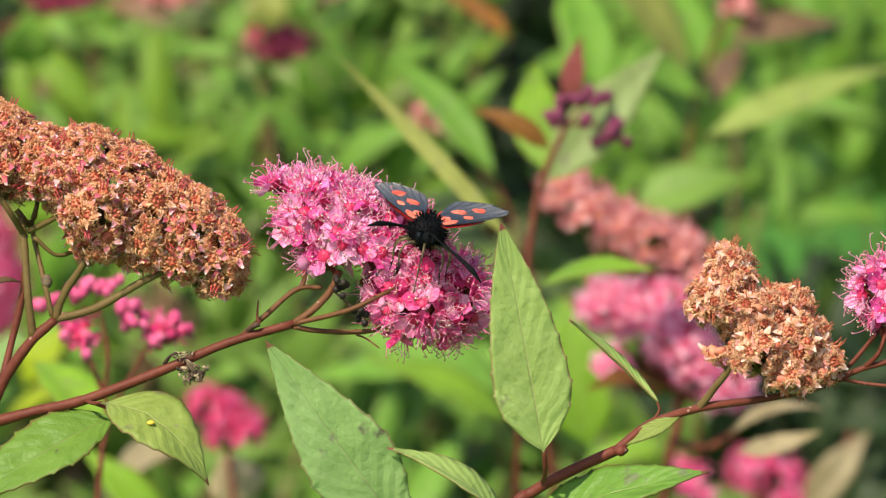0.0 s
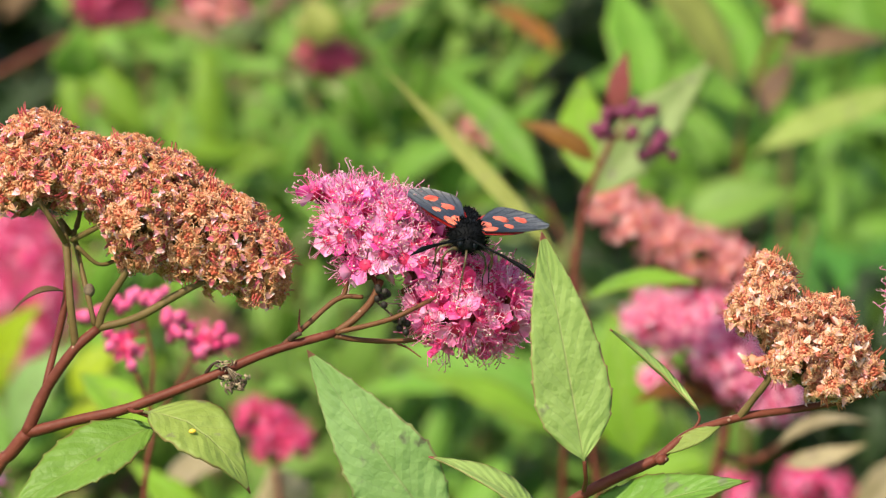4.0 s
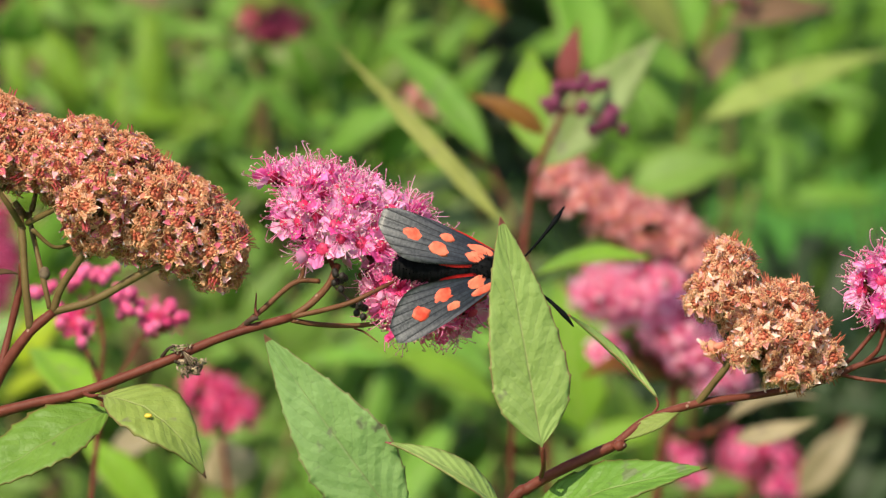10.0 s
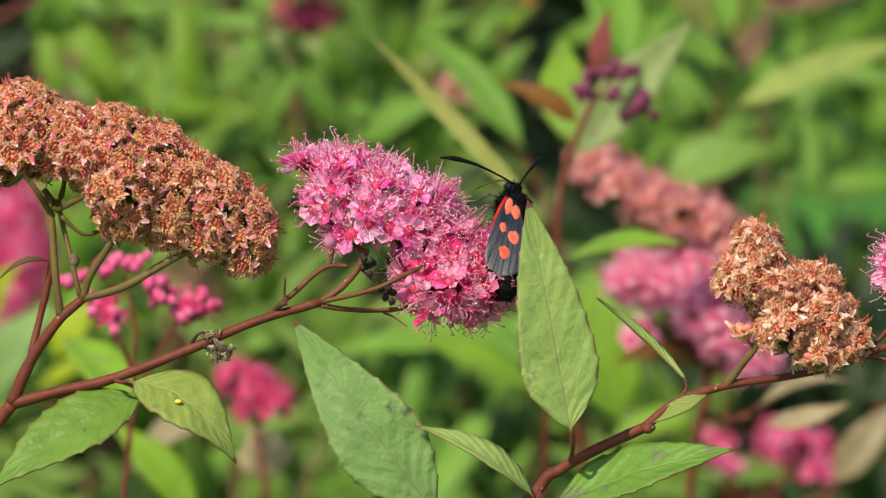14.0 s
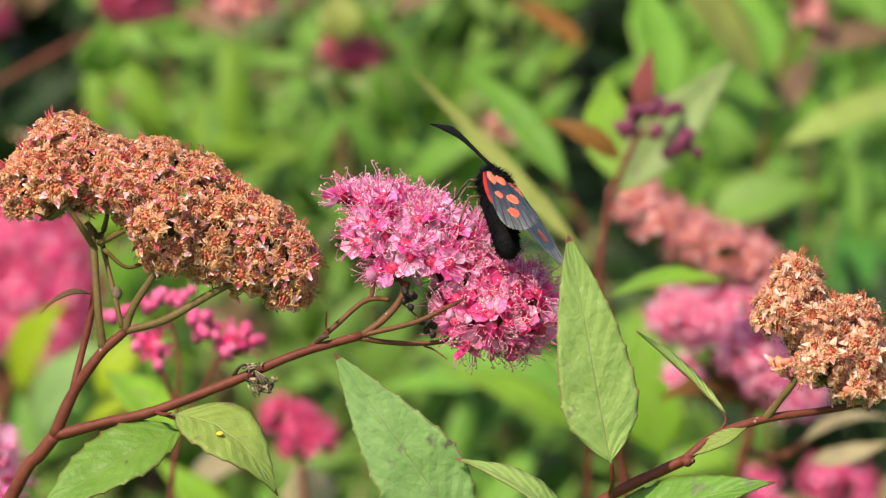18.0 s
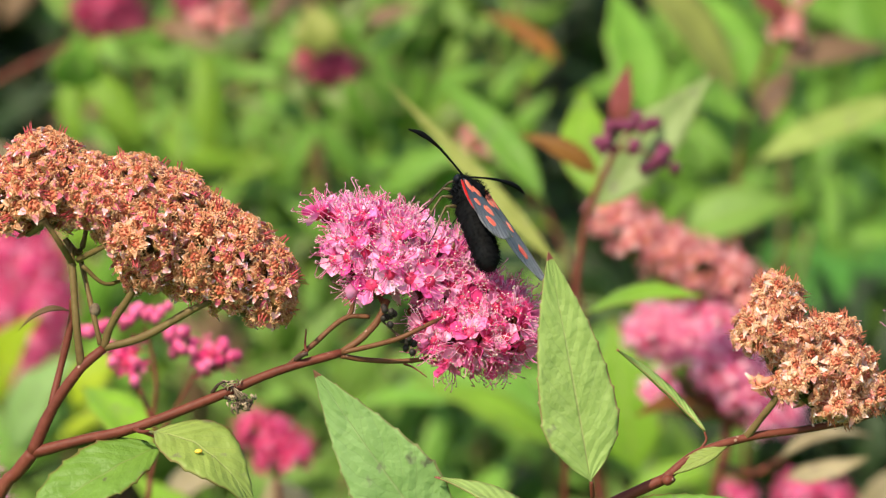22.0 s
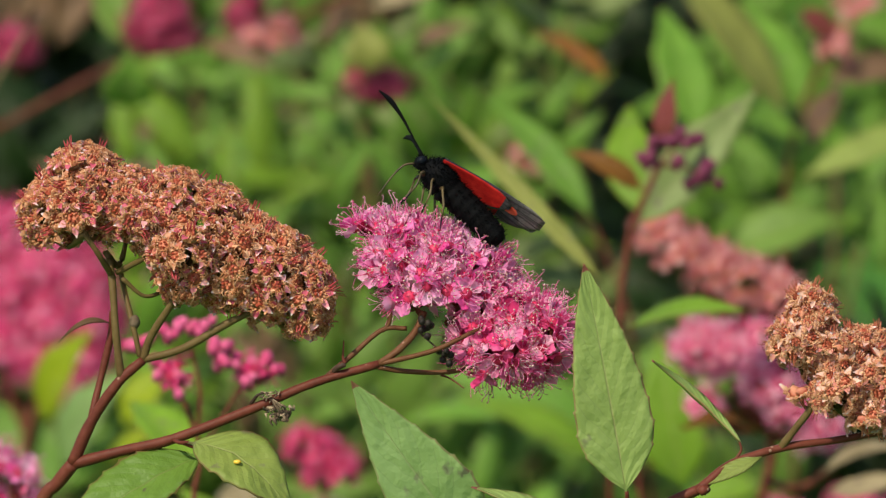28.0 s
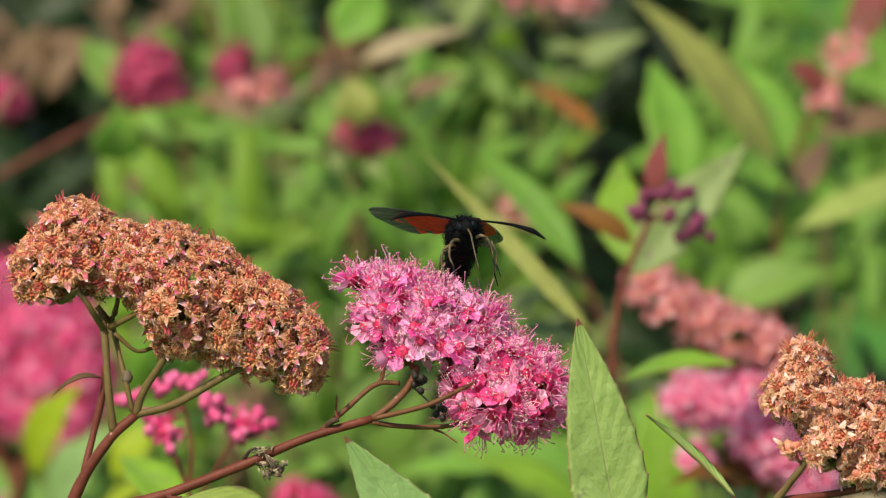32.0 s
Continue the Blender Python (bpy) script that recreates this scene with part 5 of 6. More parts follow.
def foliage(name, label, material, seed, count, box, size, depth, clump=0):
    """A mass of small leaves on thin shoots that rise from the ground."""
    rnd = random.Random(seed)
    blades, shoots = bmesh.new(), bmesh.new()
    x0, x1, y0, y1 = box
    for k in range(count):
        if not clump or k % clump == 0:
            cu, cv, cd = rnd.uniform(x0, x1), rnd.uniform(y0, y1), rnd.uniform(*depth)
        d = cd + (rnd.gauss(0, 30) if clump else 0)
        g = 1 + d / 900
        spread = 4.5 if clump else 0.0
        u, v = (cu + rnd.gauss(0, spread)) * g, (cv + rnd.gauss(0, spread)) * g
        p = at(u, v, d)
        if p.z < 0.03:
            continue
        if k % 6 == 0:
            foot = Vector((p.x + rnd.uniform(-0.05, 0.05), p.y + rnd.uniform(0, 0.15), -0.01))
            tube(shoots, [foot, (foot + p) / 2 + Vector((rnd.uniform(-0.03, 0.03), 0, 0.02)), p], [1.6 * MM, 0.8 * MM], 5, 3)
        for _ in range(3):
            a = rnd.uniform(0, 6.28)
            size_k = rnd.uniform(0.7, 1.3) * size * MM
            base = p + Vector((rnd.uniform(-8, 8), rnd.uniform(-8, 8), rnd.uniform(-8, 8))) * MM
            axis = Vector((math.cos(a) * 0.75, math.sin(a) * 0.4, rnd.uniform(-0.3, 1.2))).normalized()
            leaf_bm(blades, base, base + axis * size_k, size_k * rnd.uniform(0.2, 0.32), Vector((rnd.uniform(-0.5, 0.5), rnd.uniform(-1.0, -0.2), 0.6)), bow=size_k * 0.08, nl=7, nw=2, teeth=0, wave=0.03, thick=0.0003)
    mass = thing(name, Vector((0, 1.6, 0)), label, "shrub", "", "stuff")
    part("leaves", blades, material, mass)
    part("shoots", shoots, BARK_GREEN, mass)


# the first two masses fill the shrub's gaps with painted shade
foliage("shrub_foliage", "foliage deep inside the shrub with its shade painted near-black", LEAF_SHADE, 31, 1000, (-85, 26, -52, 52), 38, (1500, 1900))
foliage("shrub_foliage", "foliage low in the shrub with its shade painted near-black", LEAF_SHADE, 36, 260, (30, 80, -54, -12), 34, (1000, 1400))
foliage("shrub_foliage", "fresh green foliage behind the bud shoot", LEAF_GREEN, 37, 24, (22, 40, 8, 28), 30, (1050, 1400), 3)
foliage("shrub_foliage", "dense mid-green spirea foliage behind the flowers", LEAF_GREEN, 21, 52, (-50, -3, -45, 30), 28, (1000, 1400), 4)
foliage("shrub_foliage", "pale sage-green spirea foliage behind the flowers", LEAF_BLUE, 22, 36, (-48, -5, -45, 32), 28, (950, 1350), 4)
foliage("shrub_foliage", "upright pale green spirea shoots in the sun", LEAF_BLUE, 33, 42, (-42, -4, 0, 24), 24, (850, 1100), 3)
foliage("shrub_foliage", "yellow-green spirea foliage in the sun", LEAF_LIME, 23, 44, (-45, -2, -45, 26), 28, (900, 1300), 4)
foliage("shrub_foliage", "olive spirea foliage behind the flowers", LEAF_PALE, 28, 34, (-40, -2, -10, 44), 26, (900, 1250), 4)
foliage("shrub_foliage", "reddish young spirea foliage", LEAF_BROWN, 24, 36, (-70, -6, -45, 48), 22, (900, 1300), 3)
foliage("shrub_foliage", "tan withered foliage among the green", LEAF_DRY, 27, 12, (-50, -6, -45, 48), 20, (900, 1300), 2)
foliage("shrub_foliage", "shaded green foliage high in the shrub", LEAF_FRESH, 35, 24, (-45, -4, 26, 50), 28, (1000, 1400), 4)
foliage("shrub_foliage", "low green foliage under the flowers", LEAF_FRESH, 25, 96, (-70, 34, -50, -10), 34, (850, 1250), 6)
foliage("shrub_foliage", "low sage-green foliage under the flowers", LEAF_BLUE, 26, 60, (-70, 30, -50, -10), 34, (850, 1250), 6)
foliage("shrub_foliage", "soft green foliage at the edge of the lawn", LEAF_GREEN, 34, 52, (24, 62, 8, 46), 60, (1500, 2300), 4)


def dry_grass():
    tip, low = at(-102.3, 52.5, 520), at(-115.3, 29.7, 520)
    foot = to_ground(low, (-0.03, 0.05))
    blade = thing("grass_stalk", foot, "thin pale dry grass stalk", "grass")
    part("stalk", tube(bmesh.new(), rise(foot, low, tip) + [(low + tip) / 2, tip], [0.9 * MM, 0.7 * MM, 0.35 * MM], 5, 3), LEAF_DRY, blade)


dry_grass()



# ---- the moth ----
def wing_bm(length, chord, side, profile, dark_rim=False):
    """A wing pointing back along -y from its root; its leading edge lies outward."""
    bm = bmesh.new()
    n, w = 18, 7
    sheets = []
    for layer in (1, -1):
        rows = []
        for i in range(n + 1):
            s = i / n
            lead, trail = profile(s)
            row = []
            for j in range(w + 1):
                b = j / w
                x = (lead + (trail - lead) * b) * chord * side
                z = 0.16 * math.sin(b * math.pi) * (0.4 + s) * math.cos(s * 2) + 0.05 * math.sin(b * 14) * s
                row.append(bm.verts.new(Vector((x, -s * length, z + 0.03 * layer)) * MM))
            rows.append(row)
        sheets.append(rows)
        for i in range(n):
            for j in range(w):
                q = (rows[i][j], rows[i][j + 1], rows[i + 1][j + 1], rows[i + 1][j])
                f = bm.faces.new(q if (layer * side) < 0 else q[::-1])
                rim = (i > n - 3 or (j >= w - 1 and i > n * 0.6)) if dark_rim else layer < 0 and (i > n * 0.6 or j == 0)
                f.material_index = (1 if rim else 0) if dark_rim else (1 if layer < 0 and not rim else 0)
    a, b = sheets
    ring = [(i, 0) for i in range(n + 1)] + [(n, j) for j in range(1, w + 1)] + [(i, w) for i in range(n - 1, -1, -1)] + [(0, j) for j in range(w - 1, 0, -1)]
    for (i, j), (k, l) in zip(ring, ring[1:] + ring[:1]):
        f = bm.faces.new((a[i][j], a[k][l], b[k][l], b[i][j]))
        f.material_index = 1 if dark_rim else 0
    return bm


def fore_profile(s):
    """Leading and trailing edges of the forewing, in chords."""
    lead = 0.20 + 0.10 * math.sin(s * math.pi) + 0.22 * s - 0.3 * max(0, s - 0.84) ** 2 * 18
    trail = -0.14 - 0.60 * math.sin(min(1, s * 1.25) * math.pi / 2) ** 1.2 + 4.4 * max(0, s - 0.63) ** 2
    return max(lead, trail + 0.04), min(trail, lead - 0.04)


def hind_profile(s):
    lead = 0.20 + 0.16 * math.sin(min(1, s * 1.6) * math.pi / 2) - 0.35 * max(0, s - 0.75) ** 2 * 12
    trail = -0.12 - 0.36 * math.sin(min(1, s * 1.5) * math.pi / 2) + 0.5 * max(0, s - 0.62) ** 2 * 6.5
    return max(lead, trail + 0.04), min(trail, lead - 0.04)


def moth_legs(moth, m):
    for side in (-1, 1):
        for y, reach, out in ((1.7, -0.2, 1.3), (0.3, -1.2, 2.1), (-1.1, -2.6, 2.1)):
            hip = Vector((side * 1.0, y, -1.5))
            knee = Vector((side * (out + 1.1), y + reach * 0.3 + 0.5, -1.9))
            shank = Vector((side * (out + 1.5), y + reach * 0.6, -3.3))
            ankle = Vector((side * (out + 1.3), y + reach * 0.95, -4.7))
            toe = Vector((side * (out + 1.5), y + reach * 1.3, -6.2))
            femur = part("leg", tube(bmesh.new(), [hip * MM, (hip + knee) / 2 * MM + Vector((0, 0, 0.3 * MM)), knee * MM], [0.28 * MM, 0.24 * MM, 0.15 * MM], 6, 2), LEG_TAN, moth, "", m)
            part("shin", tube(bmesh.new(), [knee * MM, shank * MM, ankle * MM], [0.15 * MM, 0.14 * MM, 0.10 * MM], 6, 2), LEG_TAN, femur, "", m)
            part("foot", tube(bmesh.new(), [ankle * MM, (ankle + toe) / 2 * MM, toe * MM], [0.10 * MM, 0.06 * MM], 5, 2), CHITIN, femur, "", m)


def burnet_moth():
    moth = thing("burnet_moth", at(0, 0, 0), "black burnet moth with red-spotted blue-grey wings on the flower head", "moth")
    m = WORLD[moth]
    rnd = random.Random(4)
    bm = bmesh.new()
    blob(bm, (0, 0, -0.1 * MM), 2.35 * MM, 2.65 * MM, 2.15 * MM, None, 8, 12, 0.1)
    for k in range(1000):
        d = Vector((rnd.gauss(0, 1), rnd.gauss(0, 1), rnd.gauss(0, 1))).normalized()
        p = Vector((d.x * 2.25, d.y * 2.55, d.z * 2.05 - 0.1))
        h = (d + Vector((rnd.uniform(-0.4, 0.4), rnd.uniform(-0.9, 0.2), rnd.uniform(-0.4, 0.4)))).normalized() * rnd.uniform(0.4, 0.85)
        tube(bm, [p * MM, (p + h) * MM], [0.055 * MM, 0.012 * MM], 3, 1)
    part("thorax", bm, FUR, moth, "furry black thorax", m)
    bm = bmesh.new()
    blob(bm, Vector((0, 2.9, -0.25)) * MM, 1.05 * MM, 0.95 * MM, 1.0 * MM, None, 7, 10, 0.08)
    for k in range(90):
        d = Vector((rnd.gauss(0, 1), abs(rnd.gauss(0, 1)) * 0.6, rnd.gauss(0, 1))).normalized()
        p = Vector((0, 2.9, -0.25)) + d * 0.95
        tube(bm, [p * MM, (p + d * rnd.uniform(0.25, 0.5)) * MM], [0.06 * MM, 0.015 * MM], 3, 1)
    head = part("head", bm, FUR, moth, "", m)
    for side in (-1, 1):
        bm = bmesh.new()
        blob(bm, Vector((side * 0.88, 3.1, -0.2)) * MM, 0.42 * MM, 0.55 * MM, 0.6 * MM, None, 7, 10)
        part("eye", bm, CHITIN, head, "glossy black eye", m)
    part("proboscis", tube(bmesh.new(), [Vector(v) * MM for v in ((0, 3.5, -0.9), (0, 4.4, -2.0), (0.1, 4.6, -4.2), (0.1, 4.4, -7.2))], [0.17 * MM, 0.08 * MM], 5, 4), LEG_TAN, head, "thin grey proboscis", m)
    bm = bmesh.new()
    line = [Vector((0, -1.2 - i * 0.43, -0.65 - 0.0012 * i * i)) for i in range(25)]
    radii = [(1.95 - 0.0010 * i * i + 0.12 * math.sin(i * math.pi * 0.68)) * (1 if i < 21 else (1, 0.92, 0.78, 0.5)[i - 21]) for i in range(25)]
    tube(bm, [p * MM for p in line], [r * MM for r in radii], 14, 1)
    for k in range(900):
        i = rnd.randrange(1, 24)
        a = rnd.uniform(0, 6.28)
        d = Vector((math.cos(a), -0.9, math.sin(a)))
        p = line[i] + Vector((math.cos(a), 0, math.sin(a))) * radii[i] * 0.95
        tube(bm, [p * MM, (p + d * rnd.uniform(0.25, 0.5)) * MM], [0.05 * MM, 0.012 * MM], 3, 1)
    part("abdomen", bm, FUR, moth, "blue-black ringed abdomen", m)
    moving = {}
    for side, key in ((1, "r"), (-1, "l")):
        hind = part("hindwing", wing_bm(10.5, 6.0, side, hind_profile, True), [WING_RED, WING_DARK], moth, "red hindwing with a dark rim", m)
        fore = part("forewing", wing_bm(15.2, 5.2, side, fore_profile), [WING_DARK, WING_RED], moth, "blue-grey forewing with red spots", m)
        for s, b, lx, ly in ((0.13, 0.28, 0.55, 1.8), (0.15, 0.66, 0.75, 1.5), (0.42, 0.27, 0.55, 1.0), (0.46, 0.60, 0.85, 1.4), (0.70, 0.45, 0.95, 1.3)):
            lead, trail = fore_profile(s)
            x = (lead + (trail - lead) * b) * 5.2 * side
            z = 0.16 * math.sin(b * math.pi) * (0.4 + s) * math.cos(s * 2)
            spot = bmesh.new()
            blob(spot, Vector((x, -s * 15.2, z)) * MM, lx * MM, ly * MM, 0.09 * MM, None, 6, 14, 0.35, 0, s * 9 + side)
            part("spot", spot, SPOT, fore, "", m)
        bm = bmesh.new()
        pts = [Vector((0, 0, 0)), Vector((0.1 * side, 2.5, 0.25)), Vector((0.5 * side, 5.5, 0.5)), Vector((1.1 * side, 8.2, 0.35)), Vector((1.7 * side, 10.0, -0.25))]
        tube(bm, [p * MM for p in pts], [0.14 * MM, 0.13 * MM, 0.2 * MM, 0.36 * MM, 0.10 * MM], 8, 5)
        feeler = part("antenna", bm, FUR, moth, "long black clubbed antenna", m)
        moving[key] = (fore, hind, feeler)
    moth_legs(moth, m)
    return moth, moving


MOTH, MOVING = burnet_moth()


def stance(place, ahead, dorsal):
    """The moth's pose from the place of its thorax, the way it heads and the way its back looks."""
    f = way(*ahead)
    d = way(*dorsal)
    r = f.cross(d).normalized()
    d = r.cross(f).normalized()
    return Matrix.Translation(place) @ Matrix((r, f, d)).transposed().to_4x4()


def wing_pose(side, sweep, lift, roof, low=0.0):
    return Matrix.Translation(Vector((side * 1.15, 0.9, 1.4 - low)) * MM) @ pose(0, 0, 0, 0, 0, side * sweep) @ pose(0, 0, 0, -lift, 0, 0) @ pose(0, 0, 0, 0, side * roof, 0)


def feeler_pose(side, out, rise):
    return Matrix.Translation(Vector((side * 0.4, 3.3, 0.45)) * MM) @ pose(0, 0, 0, 0, 0, -side * out) @ pose(0, 0, 0, rise, 0, 0)


# seconds, thorax, heading, back, wings (sweep right, left, lift right, left, roof right, left), antennae (out right, rise right, out left, rise left)
MOTH_ROWS = [
    (0, at(-2.0, 2.3, -6), (-0.026, -0.21, 0.977), (0.201, 0.957, 0.211), (18.7, 29.1, 3.0, 3.0, 4.0, 4.0), (35.1, 6.2, 40.5, -19.5)),
    (1, at(-2.1, 2.9, -6), (-0.059, -0.286, 0.956), (0.226, 0.929, 0.292), (21.8, 31.9, -1.4, -2.9, 10.0, 10.0), (56.2, 11.1, 35.1, -6.4)),
    (2, at(-2.0, 2.3, -6), (-0.042, -0.206, 0.978), (0.24, 0.948, 0.21), (21.1, 28.3, 3.0, 3.0, 2.0, 12.0), (36.9, -8.9, 33.9, -11.4)),
    (3, at(-2.1, 2.9, -6), (-0.066, -0.281, 0.957), (0.208, 0.935, 0.289), (20.7, 32.7, -2.3, -4.1, 14.0, 12.0), (54.2, 5.3, 36.0, -10.9)),
    (3.5, at(-2.1, 3.0, -6), (-0.034, -0.297, 0.954), (0.155, 0.942, 0.299), (21.5, 32.6, -2.3, -6.4, 10.0, 14.0), (35.3, -2.4, 51.2, -10.7)),
    (5.5, at(-1.6, 1.8, -6), (0.028, -0.347, 0.938), (0.189, 0.923, 0.336), (22.7, 29.6, 0.1, -2.0, 0.0, 4.0), (27.8, -3.8, 55.0, -26.4)),
    (6, at(-1.7, 1.2, -6), (0.032, -0.255, 0.966), (0.242, 0.94, 0.24), (20.4, 26.6, 2.9, 3.5, 2.0, 8.0), (20.9, -6.9, 64.4, -29.7)),
    (7, at(-1.6, 0.1, -4), (0.267, -0.41, 0.872), (0.059, 0.91, 0.41), (25.7, 22.3, 4.8, 3.0, 8.0, 8.0), (24.8, 9.1, 15.4, 8.9)),
    (7.2, at(0.5, -0.6, -4), (0.732, -0.533, 0.424), (0.109, 0.706, 0.699), (24.8, 26.4, 10.4, -2.4, 4.0, 4.0), (27.4, 5.5, 38.2, 5.2)),
    (8, at(3.5, -2.3, -4), (0.93, -0.318, 0.186), (0.111, 0.724, 0.681), (40.5, 24.2, 2.4, 2.0, 4.0, 4.0), (50.0, -42.0, 11.4, 10.2)),
    (9, at(3.0, -2.6, -4), (0.917, -0.352, 0.187), (0.145, 0.731, 0.666), (34.3, 21.3, 1.5, 0.1, 4.0, 4.0), (50.0, -42.0, 3.1, 27.7)),
    (9.5, at(5.2, -3.8, -4), (0.972, -0.232, 0.034), (-0.031, 0.02, 0.999), (16.6, 23.0, 1.0, 2.2, 4.0, 4.0), (50.0, -42.0, 31.7, 25.3)),
    (10, at(5.4, -3.4, -4), (0.993, -0.046, -0.106), (0.112, 0.156, 0.981), (31.9, 16.2, 10.6, 2.9, 4.0, 4.0), (28.3, 2.1, 42.0, 13.4)),
    (11, at(9.6, -3.0, 3), (0.683, 0.57, -0.457), (0.325, 0.323, 0.889), (25.3, 16.1, 3.0, 7.7, 4.0, 4.0), (50.4, -14.0, 37.1, -3.3)),
    (11.5, at(8.9, -2.4, 2), (0.46, 0.747, -0.481), (0.603, 0.135, 0.786), (30.0, 19.0, 0.0, 1.6, 14.0, 14.0), (50.0, 8.0, 34.2, 12.4)),
    (12, at(9.0, -2.4, 2), (0.426, 0.816, -0.391), (0.37, 0.238, 0.898), (30.0, 21.0, 3.0, 9.7, 16.0, 16.0), (21.7, -32.7, 42.1, 7.0)),
    (12.5, at(9.0, -0.5, 2), (0.326, 0.848, -0.418), (0.665, 0.109, 0.739), (30.0, 17.7, 0.0, 1.2, 18.0, 18.0), (48.0, 8.0, 46.0, 8.0)),
    (13, at(6.1, 0.8, 2), (0.319, 0.836, -0.446), (0.632, 0.163, 0.758), (28.0, 23.3, 3.0, 4.6, 22.0, 22.0), (26.6, -9.3, 41.4, -3.8)),
    (13.5, at(5.6, 1.6, 2), (0.073, 0.991, -0.115), (0.667, 0.037, 0.744), (30.3, 40.2, 3.0, 20.9, 26.0, 26.0), (54.3, -24.6, 46.8, -32.7)),
    (15.5, at(3.1, 4.6, 4), (-0.272, 0.372, -0.888), (0.615, 0.777, 0.137), (0.2, 0.2, 1.3, -1.1, 26.0, -4.0), (-35.4, 7.8, 97.6, 11.5)),
    (16, at(-0.9, 8.6, 4), (-0.455, 0.668, -0.588), (0.527, 0.735, 0.427), (-7.5, 13.0, 5.2, 10.1, 18.0, 10.0), (-29.0, -23.4, 63.2, -6.6)),
    (17, at(0.3, 8.4, 4), (-0.252, 0.655, -0.713), (0.593, 0.686, 0.421), (3.2, 11.7, -0.8, 10.6, 20.0, 2.0), (-11.4, -11.5, 71.1, 5.5)),
    (18, at(-1.9, 9.4, 4), (-0.218, 0.691, -0.689), (0.558, 0.668, 0.493), (14.3, 8.0, 1.9, 12.6, 14.0, 13.0), (-32.9, -14.4, 24.1, -13.7)),
    (19, at(-1.7, 10.0, 4), (-0.277, 0.711, -0.647), (0.658, 0.63, 0.412), (11.0, 15.1, 2.2, 13.1, 9.0, 2.0), (54.4, -9.2, 51.4, 9.4)),
    (20, at(-2.4, 10.2, 4), (-0.282, 0.716, -0.639), (0.737, 0.588, 0.333), (19.5, 16.3, 0.7, 11.2, 3.0, 6.0), (61.6, -2.3, 73.6, 15.2)),
    (21, at(-2.9, 10.1, 4), (-0.353, 0.719, -0.598), (0.737, 0.608, 0.296), (18.1, 19.0, -0.2, 11.8, 2.0, 9.0), (50.0, 0.0, 65.4, 23.0)),
    (22, at(-2.6, 10.3, 4), (-0.297, 0.716, -0.632), (0.659, 0.632, 0.407), (18.0, 15.7, 0.2, 12.7, 9.0, 0.0), (76.6, 5.9, 62.4, 7.6)),
    (23, at(-3.1, 10.5, 4), (-0.209, 0.668, -0.714), (0.772, 0.561, 0.299), (18.3, 13.3, 4.1, 9.8, -3.0, 7.0), (50.0, 0.0, 94.3, 9.2)),
    (24, at(-8.4, 12.5, 7), (-0.603, 0.745, 0.286), (0.794, 0.596, 0.121), (9.0, 13.9, 8.0, 10.3, 16.0, -30.0), (85.0, 10.0, 32.7, 0.6)),
    (24.5, at(-7.7, 13.6, 7), (-0.547, 0.812, 0.206), (0.836, 0.544, 0.076), (9.0, 9.6, 8.0, 9.9, 16.0, -28.0), (85.0, 10.0, 38.7, 0.9)),
    (25, at(-8.5, 13.3, 7), (-0.687, 0.726, -0.038), (0.727, 0.687, -0.011), (9.0, 8.5, 8.0, -1.2, 8.0, -26.0), (62.4, 4.8, 17.8, 24.7)),
    (25.5, at(-9.0, 13.4, 7), (-0.65, 0.759, 0.043), (0.748, 0.648, -0.141), (9.0, 1.5, 8.0, 3.1, 2.0, -20.0), (47.2, -4.5, 28.3, -6.2)),
    (27.5, at(-11.6, 15.3, 7), (-0.754, 0.657, 0.001), (0.64, 0.734, 0.228), (9.0, 14.2, 8.0, 4.2, 18.0, -34.0), (42.4, 6.6, 43.3, 13.8)),
    (28, at(-11.2, 14.6, 7), (-0.755, 0.654, 0.043), (0.632, 0.743, -0.22), (9.0, 2.1, 8.0, 6.7, 6.0, -22.0), (61.0, 15.3, -4.5, 16.0)),
    (28.5, at(-12.3, 15.0, 7), (-0.485, 0.458, 0.745), (0.416, 0.87, -0.264), (26.0, 15.3, 12.0, 14.3, 16.0, -18.0), (64.6, 4.9, 30.0, 20.0)),
    (29, at(-11.4, 15.0, 7), (-0.432, 0.487, 0.759), (0.351, 0.866, -0.356), (28.0, 16.3, 0.0, 3.8, -50.0, -4.0), (52.6, 4.5, 50.6, 13.8)),
    (30, at(-10.5, 15.5, 7), (-0.217, 0.548, 0.808), (0.439, 0.794, -0.421), (38.9, 15.9, 12.4, 8.2, -14.0, -10.0), (86.2, 10.1, 69.1, 8.6)),
    (30.5, at(-8.7, 15.1, 7), (0.09, 0.38, 0.92), (-0.05, 0.92, -0.33), (31.0, 19.0, 22.0, 1.0, -26.0, 8.0), (60.0, 10.0, 64.0, -20.0)),
    (31, at(-7.8, 14.8, 7), (0.107, 0.389, 0.915), (-0.363, 0.872, -0.329), (27.7, 18.2, 32.5, 0.0, -34.0, 10.0), (35.2, 10.5, 79.5, -37.9)),
    (32, at(-7.3, 14.2, 7), (0.121, 0.37, 0.921), (-0.235, 0.912, -0.336), (33.8, 17.7, 27.9, 6.4, -30.0, 8.0), (62.0, 5.0, 77.5, -25.9)),
]


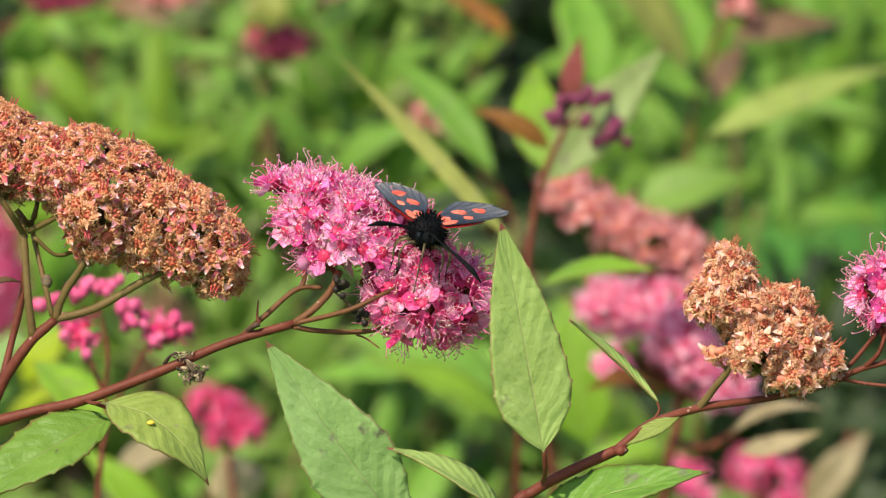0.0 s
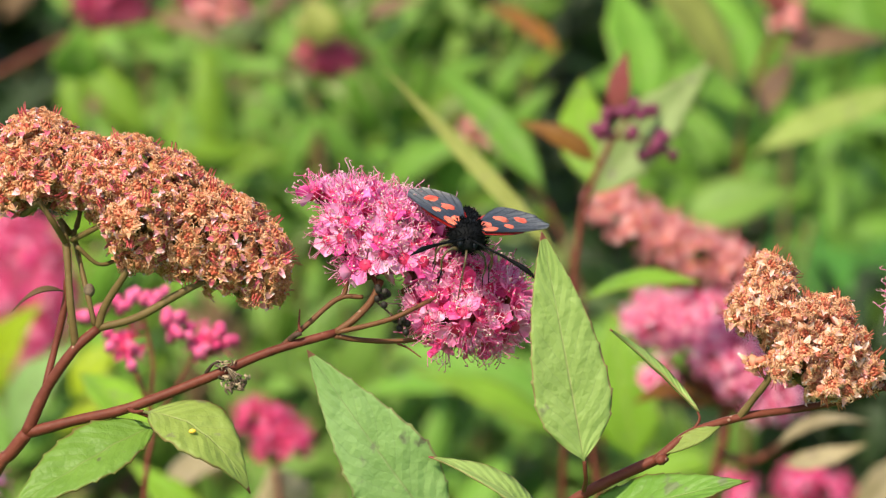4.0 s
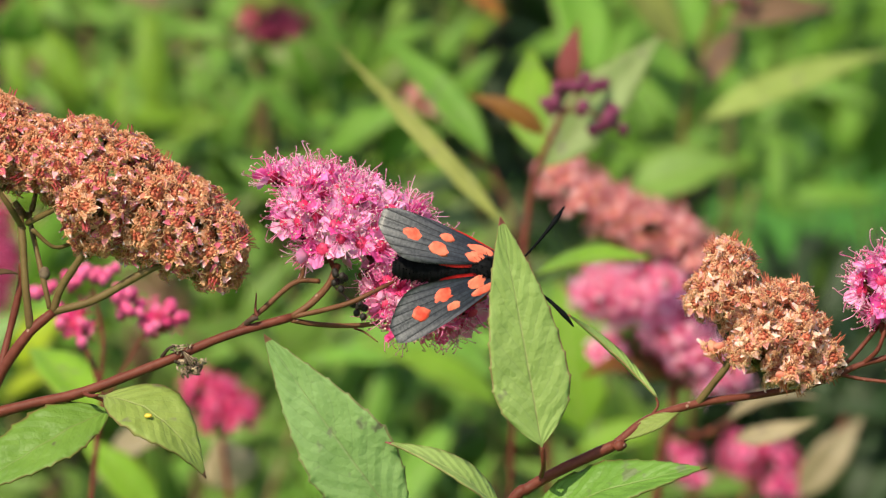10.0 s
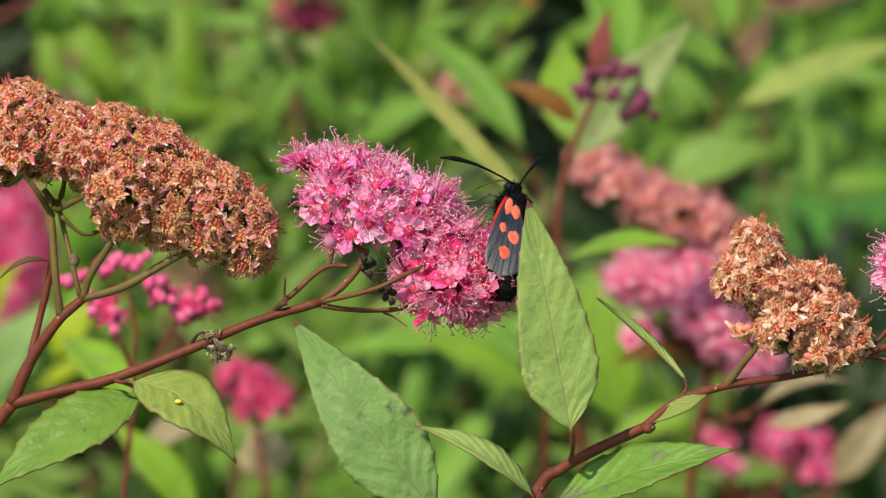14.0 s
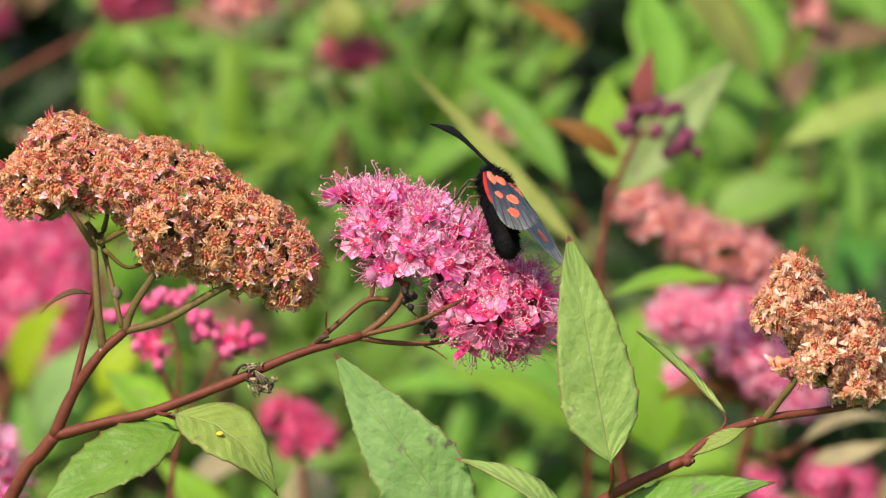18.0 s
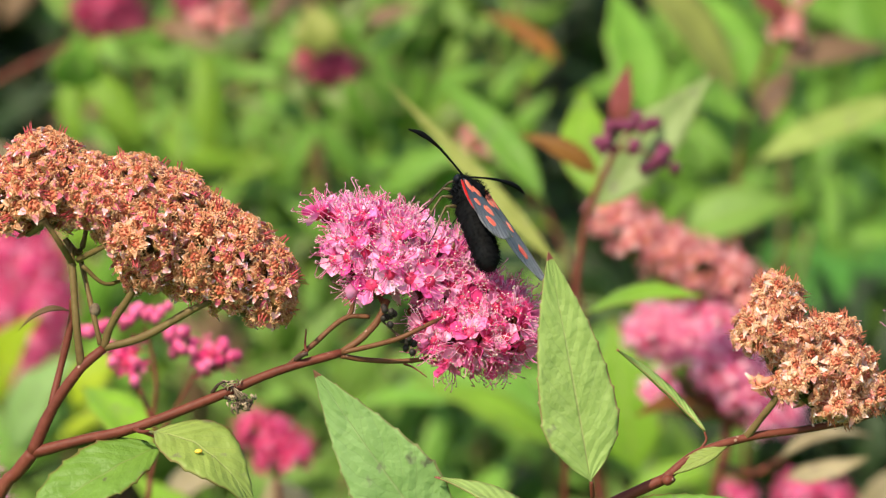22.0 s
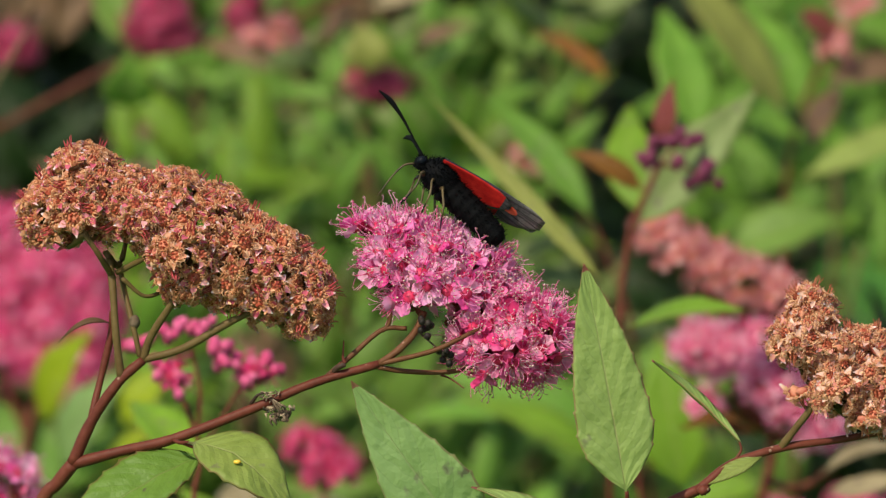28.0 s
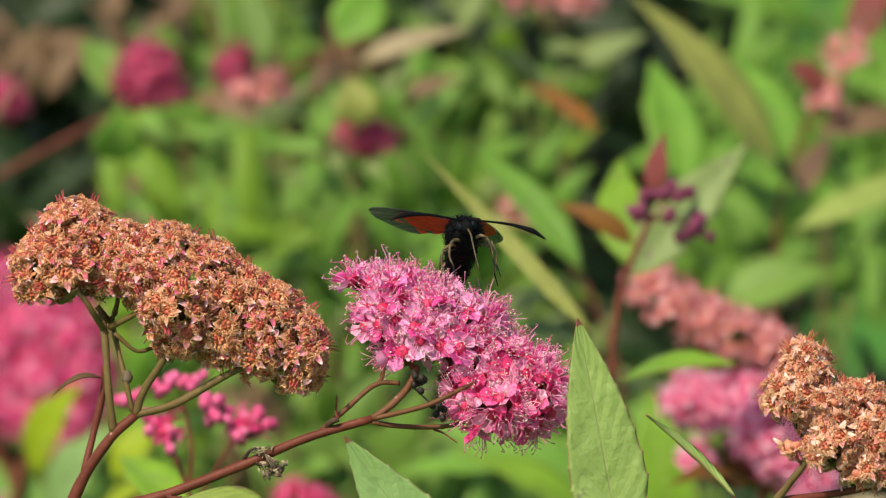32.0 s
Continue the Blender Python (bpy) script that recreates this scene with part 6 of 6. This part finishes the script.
def bumblebee():
    small = Matrix.Scale(0.72, 4)
    bee = thing("bumblebee", at(150, 20, 640), "dark bumblebee with a tawny band and white tail in flight", "bee")
    m = WORLD[bee] @ small
    for name, y, rx, ry, rz, mat in (("thorax", 3.0, 4.0, 4.2, 4.0, FUR), ("abdomen", -5.0, 4.6, 6.0, 4.4, TAWNY), ("collar", 4.6, 3.5, 1.8, 3.5, TAWNY), ("tail", -10.0, 3.6, 2.6, 3.4, ANTHER)):
        bm = bmesh.new()
        blob(bm, Vector((0, y, 0)) * MM, rx * MM, ry * MM, rz * MM, None, 8, 12, 0.12, 0, y)
        part(name, bm, mat, bee, "", m)
    bm = bmesh.new()
    blob(bm, Vector((0, 8.0, -0.6)) * MM, 2.2 * MM, 2.0 * MM, 2.2 * MM, None, 7, 10, 0.1)
    part("head", bm, FUR, bee, "", m)
    for side in (-1, 1):
        bm = bmesh.new()
        blob(bm, Vector((side * 7.0, 1.0, 3.0)) * MM, 6.0 * MM, 2.2 * MM, 0.12 * MM, None, 5, 12, 0.1)
        part("wing", bm, WING_DARK, bee, "", m)
    return bee


BEE = bumblebee()


def motions():
    walk(MOTH, [(row[0], stance(*row[1:4])) for row in MOTH_ROWS])
    for key, side, w, a in (("r", 1, 0, 0), ("l", -1, 1, 2)):
        fore, hind, feeler = MOVING[key]
        walk(fore, [(row[0], wing_pose(side, row[4][w], row[4][w + 2], row[4][w + 4])) for row in MOTH_ROWS])
        walk(hind, [(row[0], wing_pose(side, row[4][w] * 0.92 + 1, row[4][w + 2], row[4][w + 4], 0.3)) for row in MOTH_ROWS])
        walk(feeler, [(row[0], feeler_pose(side, row[5][a], row[5][a + 1])) for row in MOTH_ROWS])
    turn = (way(-0.7, 0.5, 0.3), way(0.3, 0.8, 0.2))

    def fly(place):
        r = turn[0].cross(turn[1]).normalized()
        return Matrix.Translation(place) @ Matrix((r, turn[0], r.cross(turn[0]).normalized())).transposed().to_4x4()
    walk(BEE, [(0.0, fly(at(260, 20, 640))), (24.6, fly(at(250, -15, 640))), (24.8, fly(at(138.9, -3.9, 640))), (24.9, fly(at(95.8, 2.8, 640))), (25.0, fly(at(68.6, 16.8, 640))), (25.1, fly(at(57.0, 40.9, 640))),
               (25.2, fly(at(47.9, 76.1, 640))), (25.4, fly(at(70, 110, 640))), (32.0, fly(at(70, 160, 640)))])


motions()
